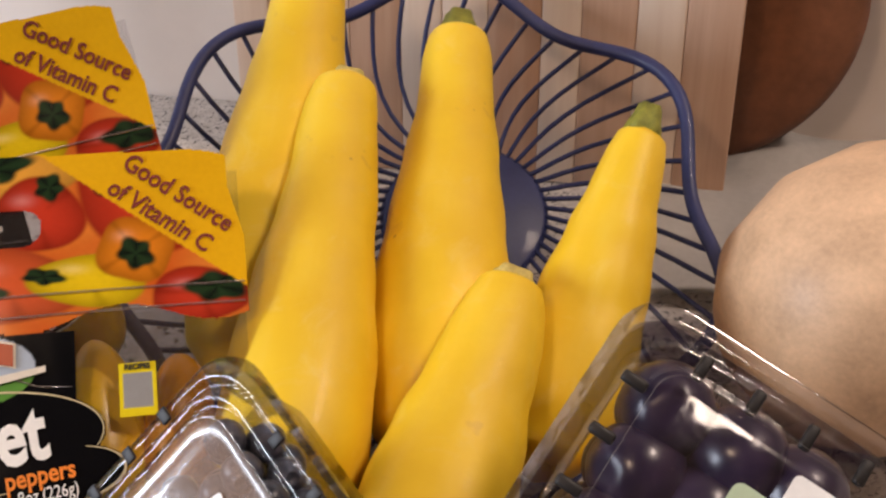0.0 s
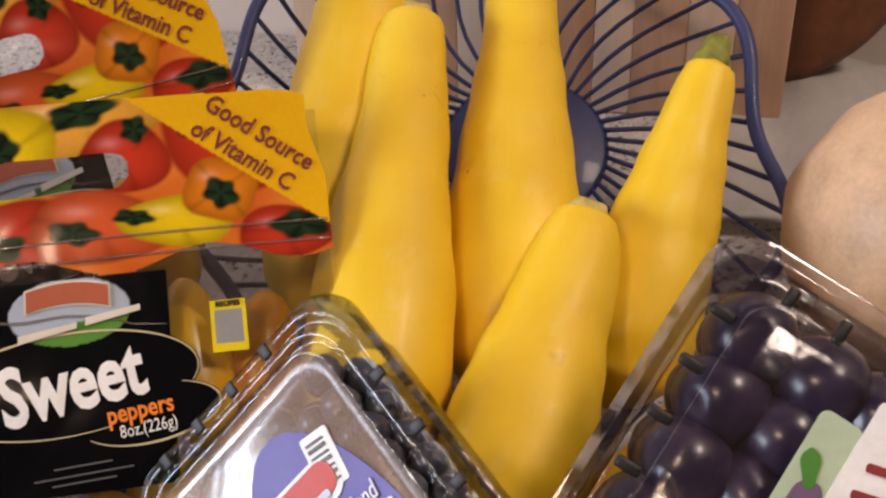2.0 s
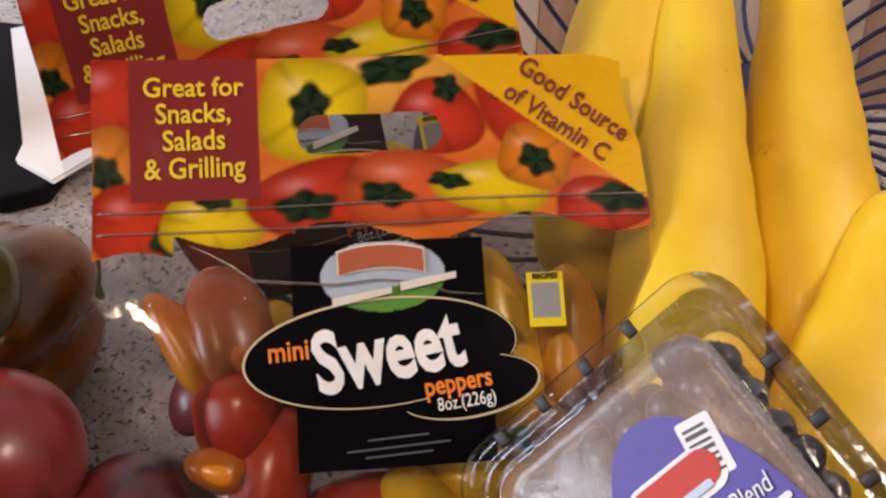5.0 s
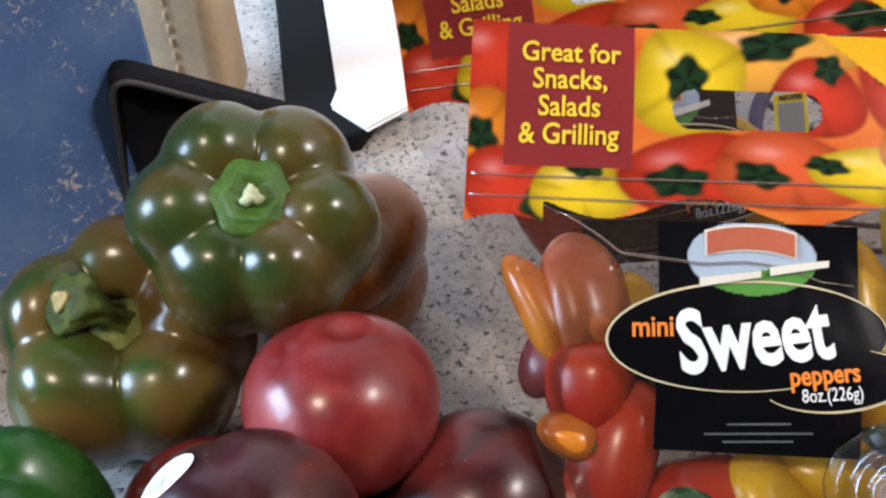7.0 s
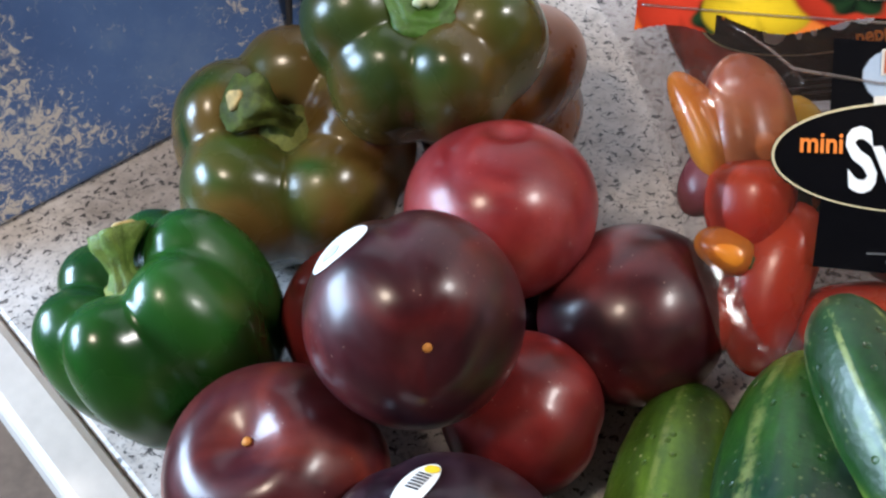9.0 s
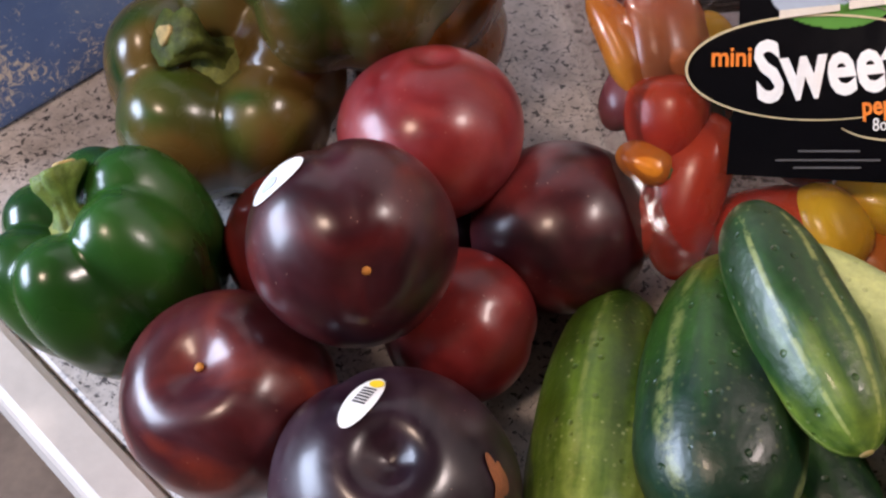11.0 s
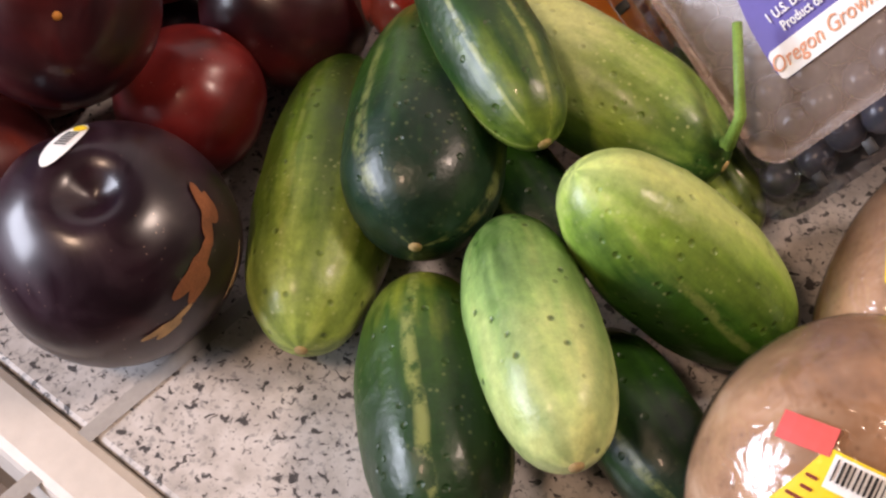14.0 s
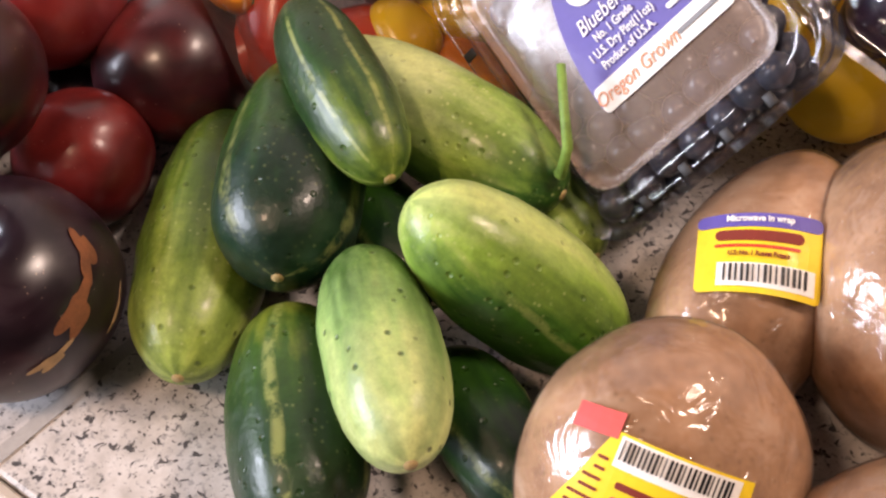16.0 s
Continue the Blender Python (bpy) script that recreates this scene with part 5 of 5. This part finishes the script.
def fruit_boxes():
    m = axes((-0.0310, 0.1900, 0.0235), (0.6756, 0.2426, 0.6962), (-0.6029, 0.7253, 0.3324), (-0.4243, -0.6443, 0.6363))
    w, h = 0.1115, 0.1275
    slots = [(0.0267 + 0.0178 * i, h - 0.0048, 90) for i in range(4)] + [(0.0267 + 0.0178 * i, 0.0048, 90) for i in range(4)]
    slots += [(x, 0.030 + 0.020 * i, 0) for i in range(4) for x in (0.0048, w - 0.0048)]
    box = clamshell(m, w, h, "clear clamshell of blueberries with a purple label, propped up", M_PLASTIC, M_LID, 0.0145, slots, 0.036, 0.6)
    lay = pose(0.0636, 0.0660, -0.0006) @ Matrix.Diagonal((0.99, 0.99, 1, 1))
    dome = [(0.029 * math.cos(math.pi * i / 28), -0.026 + 0.060 * math.sin(math.pi * i / 28)) for i in range(29)]
    dome += [(-0.0285, -0.0290), (-0.0265, -0.0305), (0.0265, -0.0305), (0.0285, -0.0290)]
    part("label", moved(sheet(dome, 0.0003), lay @ pose(0, 0, 0.0087)), I_PURPLE, box, "domed purple paper label", smooth=False)
    part("label_band", moved(sheet(rounded(-0.0285, 0.0285, -0.0305, -0.0205, 0.002), 0.0003), lay @ pose(0, 0, 0.0091)), I_WHITE, box, "white band of the label", smooth=False)

    def say(text, size, px, py, ink_mat, bold=0.0, squeeze=0.85, shear=0.0):
        part("lettering", moved(letters(text, size, bold, squeeze, shear), lay @ pose(px, py, 0.0098)), ink_mat, box, smooth=False)

    say("Oregon Grown", 0.0074, -0.0110, -0.0255, I_PEACHINK, 0, 0.78, 0.25)
    say("Blueberries Blend", 0.0082, 0.0015, -0.0010, I_WHITE, 0, 0.72, 0.25)
    for i, text in enumerate(("No. 1 Grade", "1 U.S. Dry Pint(11oz)", "Product of U.S.A.")):
        say(text, 0.0046, -0.0080, -0.0070 - 0.0048 * i, I_WHITE, 0.00008, 0.72)

    def plate(name, w2, h2, px, py, z, colour):
        part(name, moved(sheet(rounded(-w2, w2, -h2, h2, h2 * 0.9), 0.0003), lay @ pose(px, py, z)), colour, box, smooth=False)

    for i in range(3):
        plate("small_print", 0.0080, 0.0010, 0.0175, -0.0070 - 0.0046 * i, 0.0094, I_WHITE)
    plate("small_print", 0.0090, 0.0008, 0.0165, -0.0255, 0.0096, I_GREY)
    plate("emblem", 0.0165, 0.0070, 0, 0.0120, 0.0092, I_WHITE)
    plate("emblem", 0.0148, 0.0052, 0, 0.0125, 0.0096, I_RED)
    plate("emblem", 0.0100, 0.0012, 0, 0.0080, 0.0100, I_SKY)
    # barcode on the shoulder of the label
    code = lay @ pose(0.0140, 0.0165, 0.0090, 0, 0, -10)
    part("barcode_field", moved(sheet(rounded(-0.0055, 0.0055, -0.0090, 0.0090, 0.001), 0.0003), code), I_WHITE, box, smooth=False)
    for i in range(7):
        part("barcode_bar", moved(sheet([(-0.0040, 0), (0.0030, 0), (0.0030, 0.0008 + 0.0004 * (i % 2)), (-0.0040, 0.0008 + 0.0004 * (i % 2))], 0.0003), code @ pose(0, -0.0075 + 0.0022 * i, 0.0004)), I_DIM, box, smooth=False)
    rnd = random.Random(4)
    first = None
    for layer in range(3):
        for i in range(7):
            for j in range(9):
                px = 0.0150 + i * 0.0118 + (layer % 2) * 0.005 + rnd.uniform(-0.0015, 0.0015)
                py = 0.0135 + j * 0.0118 + (layer % 2) * 0.005 + rnd.uniform(-0.0015, 0.0015)
                if px > w - 0.016 or py > h - 0.015 or (layer == 2 and py > 0.060 and px < 0.080):
                    continue
                q = m @ pose(px, py, -0.0275 + layer * 0.0110 + rnd.uniform(-0.001, 0.001), rnd.uniform(-70, 70), rnd.uniform(-70, 70), rnd.uniform(0, 360))
                if first is None:
                    first = berry(q, 0.0066, M_BERRY, "blueberry", "dusty dark blue blueberry in the clear box", "blueberries")
                else:
                    copy_thing(first, q)
    # second box, of dark plums
    m2 = axes((0.0264, 0.2494, 0.0870), (0.8319, -0.3818, -0.4026), (0.5523, 0.6392, 0.5351), (0.0531, -0.6675, 0.7427))
    w2, h2 = 0.105, 0.119
    slots = [(x, 0.0187 + 0.0180 * i, 0) for i in range(5) for x in (0.0130, w2 - 0.0130)]
    slots += [(0.0277 + 0.0180 * i, y, 90) for i in range(4) for y in (0.0140, h2 - 0.0140)]
    box2 = clamshell(m2, w2, h2, "clear clamshell of small dark purple plums", M_PLASTIC, M_LID2, 0.0185, slots)
    part("label", moved(sheet(rounded(0.0518, 0.0660, 0.026, 0.083, 0.003), 0.0003), pose(0, 0, 0.0082)), I_PALEGREEN, box2, "pale green edge of the paper label", smooth=False)
    part("label_emblem", moved(sheet(oval(0.0600, 0.0560, 0.0045, 0.0070, 24, -20, 0.08), 0.0002), pose(0, 0, 0.0086)), I_PLUMINK, box2, "printed purple plum", smooth=False)
    part("label_emblem", moved(sheet(oval(0.0572, 0.0655, 0.0028, 0.0060, 24, 25, 0.1), 0.0002), pose(0, 0, 0.0087)), I_LEAF, box2, "printed green leaf", smooth=False)
    part("label_band", moved(sheet(rounded(0.0652, 0.0865, 0.026, 0.094, 0.002), 0.0003), pose(0, 0, 0.0085)), I_WHITE, box2, "white part of the label", smooth=False)
    for i in range(3):
        part("small_print", moved(sheet(rounded(-0.0060, 0.0060, -0.0014, 0.0014, 0.001), 0.0003), pose(0.0765, 0.076 - 0.009 * i, 0.0090, 0, 0, 15)), I_MAROON, box2, smooth=False)
    for layer, z, rad in ((0, -0.017, 0.0158), (1, -0.034, 0.0140)):
        for i in range(3):
            for j in range(4):
                q = m2 @ pose(0.029 + 0.0240 * i + rnd.uniform(-0.002, 0.002), 0.026 + 0.0225 * j + rnd.uniform(-0.002, 0.002), z + rnd.uniform(-0.002, 0.001), rnd.uniform(-50, 50), rnd.uniform(-50, 50), rnd.uniform(0, 360))
                small_plum(q, rad, "small dark purple plum low in the clear box" if layer else "small dark purple plum in the clear box")


I_PEACHINK = ink("print_peach_ink", (0.70, 0.30, 0.16))
I_PLUMINK = ink("print_plum", (0.16, 0.10, 0.17))
I_PALEGREEN = ink("print_pale_green", (0.42, 0.52, 0.36))
fruit_boxes()


# ---- wrapped potatoes, stickers and scars ----
def on_ellipsoid(bm, radii, face, up, lift):
    """Lays a flat mesh in x and y on an ellipsoid about the origin, on the side that face names."""
    d = Vector(face).normalized()
    y = (Vector(up) - d * Vector(up).dot(d)).normalized()
    x = y.cross(d)
    e = Vector((1 / radii[0], 1 / radii[1], 1 / radii[2]))
    for v in bm.verts:
        p = x * v.co.x + y * v.co.y
        h = v.co.z
        a, b = Vector(map(lambda s, t: s * t, p, e)), Vector(map(lambda s, t: s * t, d, e))
        k = b.dot(b), a.dot(b), a.dot(a) - 1
        q = k[1] ** 2 - k[0] * k[2]
        s = (-k[1] + math.sqrt(max(q, 0))) / k[0]
        v.co = (p + d * s) * (1 + (lift + h) / (p + d * s).length)
    return bm


def potato(loc, radii, axis, spin, label, seed=0, tag=None):
    root = thing("potato", aimed(loc, axis, spin), label, "potato", "wrapped potatoes")

    def f(a, b):
        phi, t = (b - 0.5) * math.pi * 0.996, a * math.tau
        p = Vector((radii[0] * math.cos(phi) * math.cos(t), radii[1] * math.cos(phi) * math.sin(t), radii[2] * math.sin(phi)))
        return lumpy(p, 0.0030, 26, seed)

    part("flesh", surface(48, 36, f), M_POTATO, root)
    part("wrap", surface(56, 40, lambda a, b: Vector(f(a, b)) * (1.016 + 0.008 * noise.noise(Vector((a * 7, b * 9, seed))) + 0.004 * abs(math.sin(b * 70 + 6 * a)) * max(0.0, noise.noise(Vector((a * 5 + seed, b * 5, 2)))) * 2)), M_WRAP, root, "clear shrink wrap")
    if tag:
        inv = root.matrix_world.to_3x3().inverted()
        face, up, plates = inv @ Vector(tag[0]), inv @ Vector(tag[1]), tag[2]
        grown = [r * 1.022 + 0.0016 for r in radii]
        for name, outline, colour, lift in plates:
            part(name, on_ellipsoid(sheet(outline, 0.0002, 0.003), grown, face, up, lift), colour, root, smooth=False)
        for text, size, at, colour in tag[3]:
            part("lettering", on_ellipsoid(moved(letters(text, size, 0.00008, 0.8), pose(at[0], at[1], 0)), grown, face, up, 0.0010), colour, root, smooth=False)
    return root


def bars(x0, y0, w, h, n, seed=1):
    rnd = random.Random(seed)
    out, x = [], x0
    for _ in range(n):
        k = rnd.uniform(0.22, 0.62) * w / n
        out.append(("barcode_bar", [(x, y0), (x + k, y0), (x + k, y0 + h), (x, y0 + h)], I_BLACK, 0.0009))
        x += w / n
    return out


I_LABEL = ink("label_yellow", (0.82, 0.58, 0.02))
I_PINKRED = ink("label_red", (0.62, 0.09, 0.08))
plates = [("label", [(-0.0145, 0.0105), (0.022, 0.0105), (0.024, -0.020), (-0.0265, -0.020)], I_LABEL, 0.0002), ("label_tab", [(-0.0255, 0.0068), (-0.0135, 0.0085), (-0.0135, 0.0150), (-0.0255, 0.0133)], I_PINKRED, 0.0004),
          ("barcode_field", [(-0.0125, 0.0020), (0.0190, 0.0020), (0.0190, 0.0098), (-0.0125, 0.0098)], I_WHITE, 0.0005)] + bars(-0.0115, 0.0040, 0.0290, 0.0050, 24)
plates += [("small_print", rounded(-0.0165 - 0.0011 * i + 0.0010 * (i % 2), -0.0138, 0.0025 - 0.0028 * i, 0.0033 - 0.0028 * i, 0.0003), I_BROWN, 0.0005) for i in range(6)]
plates += [("small_print", rounded(-0.010, 0.016 - 0.003 * (i % 2), -0.0030 - 0.0040 * i, -0.0012 - 0.0040 * i, 0.0006), I_PINKRED if i else I_BROWN, 0.0005) for i in range(3)]
potato((-0.0111, 0.0998, 0.0425), (0.0424, 0.0419, 0.0380), (0.699, -0.632, 0.335), 0, "russet potato in clear wrap with a yellow label", 1, ((-0.07, -0.63, 0.77), (0.31, 0.75, 0.58), plates, []))
plates = [("label", rounded(-0.0185, 0.0185, -0.0135, 0.0110, 0.002), I_LABEL, 0.0002), ("label_head", rounded(-0.0185, 0.0185, 0.0085, 0.0135, 0.002), I_PURPLE, 0.0005),
          ("barcode_field", [(-0.012, -0.0115), (0.0165, -0.0115), (0.0165, -0.0040), (-0.012, -0.0040)], I_WHITE, 0.0005)] + bars(-0.010, -0.0100, 0.025, 0.0055, 15, 3)
plates += [("emblem", rounded(-0.0130, 0.0130, 0.0035, 0.0072, 0.0018), I_BROWN, 0.0005), ("small_print", rounded(-0.013, 0.012, 0.0012, 0.0022, 0.0004), I_RED, 0.0005)]
potato((0.0186, 0.1719, 0.0330), (0.0301, 0.0301, 0.0538), (0.396, 0.890, 0.226), 0, "russet potato in clear wrap with a purple and yellow label", 2,
       ((-0.09, -0.26, 0.96), (0.05, 0.96, 0.26), plates, [("Microwave in wrap", 0.0032, (0.0, 0.0112), I_WHITE), ("U.S. No. 1 Russet Potato", 0.0022, (0.0, -0.0010), I_BROWN)]))
potato((0.0697, 0.1684, 0.0425), (0.0396, 0.0396, 0.0535), (-0.086, 0.949, 0.302), 0, "large russet potato in crinkled clear wrap", 3)
potato((0.0625, 0.0745, 0.036), (0.0340, 0.0340, 0.045), (0.8, 0.2, 0.0), 0, "russet potato in frosted clear wrap", 4)


# ---- sticker and scar on the black plum ----
M_SCARBROWN = worn("brown_plum_scar", (0.22, 0.075, 0.028), 0.4, 160, 0.65, 0.4)
M_SCARPALE = worn("pale_plum_scar", (0.42, 0.26, 0.13), 0.3, 200, 0.7, 0.4)


def plum_marks():
    c, r = Vector((-0.2337, 0.1489, 0.0380)), (0.0395, 0.0395, 0.0379)
    inv = PLUM_F.matrix_world.inverted()

    def mark(name, face, up, outline, colour, label="", lift=0.0006):
        bm = moved(on_ellipsoid(sheet(outline, 0.0001, 0.0015), r, face, up, lift), inv @ Matrix.Translation(c))
        part(name, bm, colour, PLUM_F, label, smooth=False)

    face, up = (-0.23, 0.23, 0.94), (0.10, 0.95, 0.2)
    mark("sticker", face, up, oval(0, 0, 0.0048, 0.0105, 28), I_WHITE, "white oval fruit sticker", 0.0008)
    mark("sticker_band", face, up, oval(0.0005, 0.0075, 0.0024, 0.0018, 16), I_LABEL, "yellow end of the sticker", 0.0011)
    for i in range(6):
        y = 0.0045 - i * 0.0012
        mark("barcode_bar", face, up, [(-0.0022, y), (0.0022, y), (0.0022, y + 0.0006), (-0.0022, y + 0.0006)], I_BLACK, "", 0.0011)
    mark("scar", (0.871, 0.042, 0.49), (-0.1, 0.8, 0.5), oval(0, 0, 0.0034, 0.0085, 40, 6, 0.30, 1), M_SCARBROWN, "rough brown scar")
    mark("scar", (0.879, -0.384, 0.283), (0.1, 0.8, 0.5), oval(0, 0, 0.0044, 0.0095, 40, -8, 0.28, 3), M_SCARBROWN, "rough brown scar")
    mark("scar", (0.694, -0.719, 0.035), (0.5, 0.6, 0.5), oval(0, 0, 0.0022, 0.0070, 40, -20, 0.30, 2), M_SCARPALE, "pale rough scar")
    mark("scar", (0.993, -0.072, -0.092), (0.1, 0.8, 0.5), oval(0, 0, 0.0010, 0.0070, 40, -5, 0.30, 2), M_SCARPALE, "pale thin scar")


def plum_sticker():
    c, r = Vector((-0.2626, 0.2072, 0.0831)), (0.0335, 0.0335, 0.0328)
    inv = PLUM_B.matrix_world.inverted()
    for name, outline, colour, lift in (("sticker", oval(0, 0, 0.0062, 0.0105, 30), I_WHITE, 0.0005), ("small_print", oval(0.001, -0.002, 0.0022, 0.0034, 20, 0, 0.1), I_SKY, 0.0008)):
        bm = on_ellipsoid(sheet(outline, 0.0001, 0.0015), r, (-0.62, -0.05, 0.78), (0.55, 0.5, 0.5), lift)
        part(name, moved(bm, inv @ Matrix.Translation(c)), colour, PLUM_B, "white oval fruit sticker" if name == "sticker" else "", smooth=False)


plum_sticker()
plum_marks()
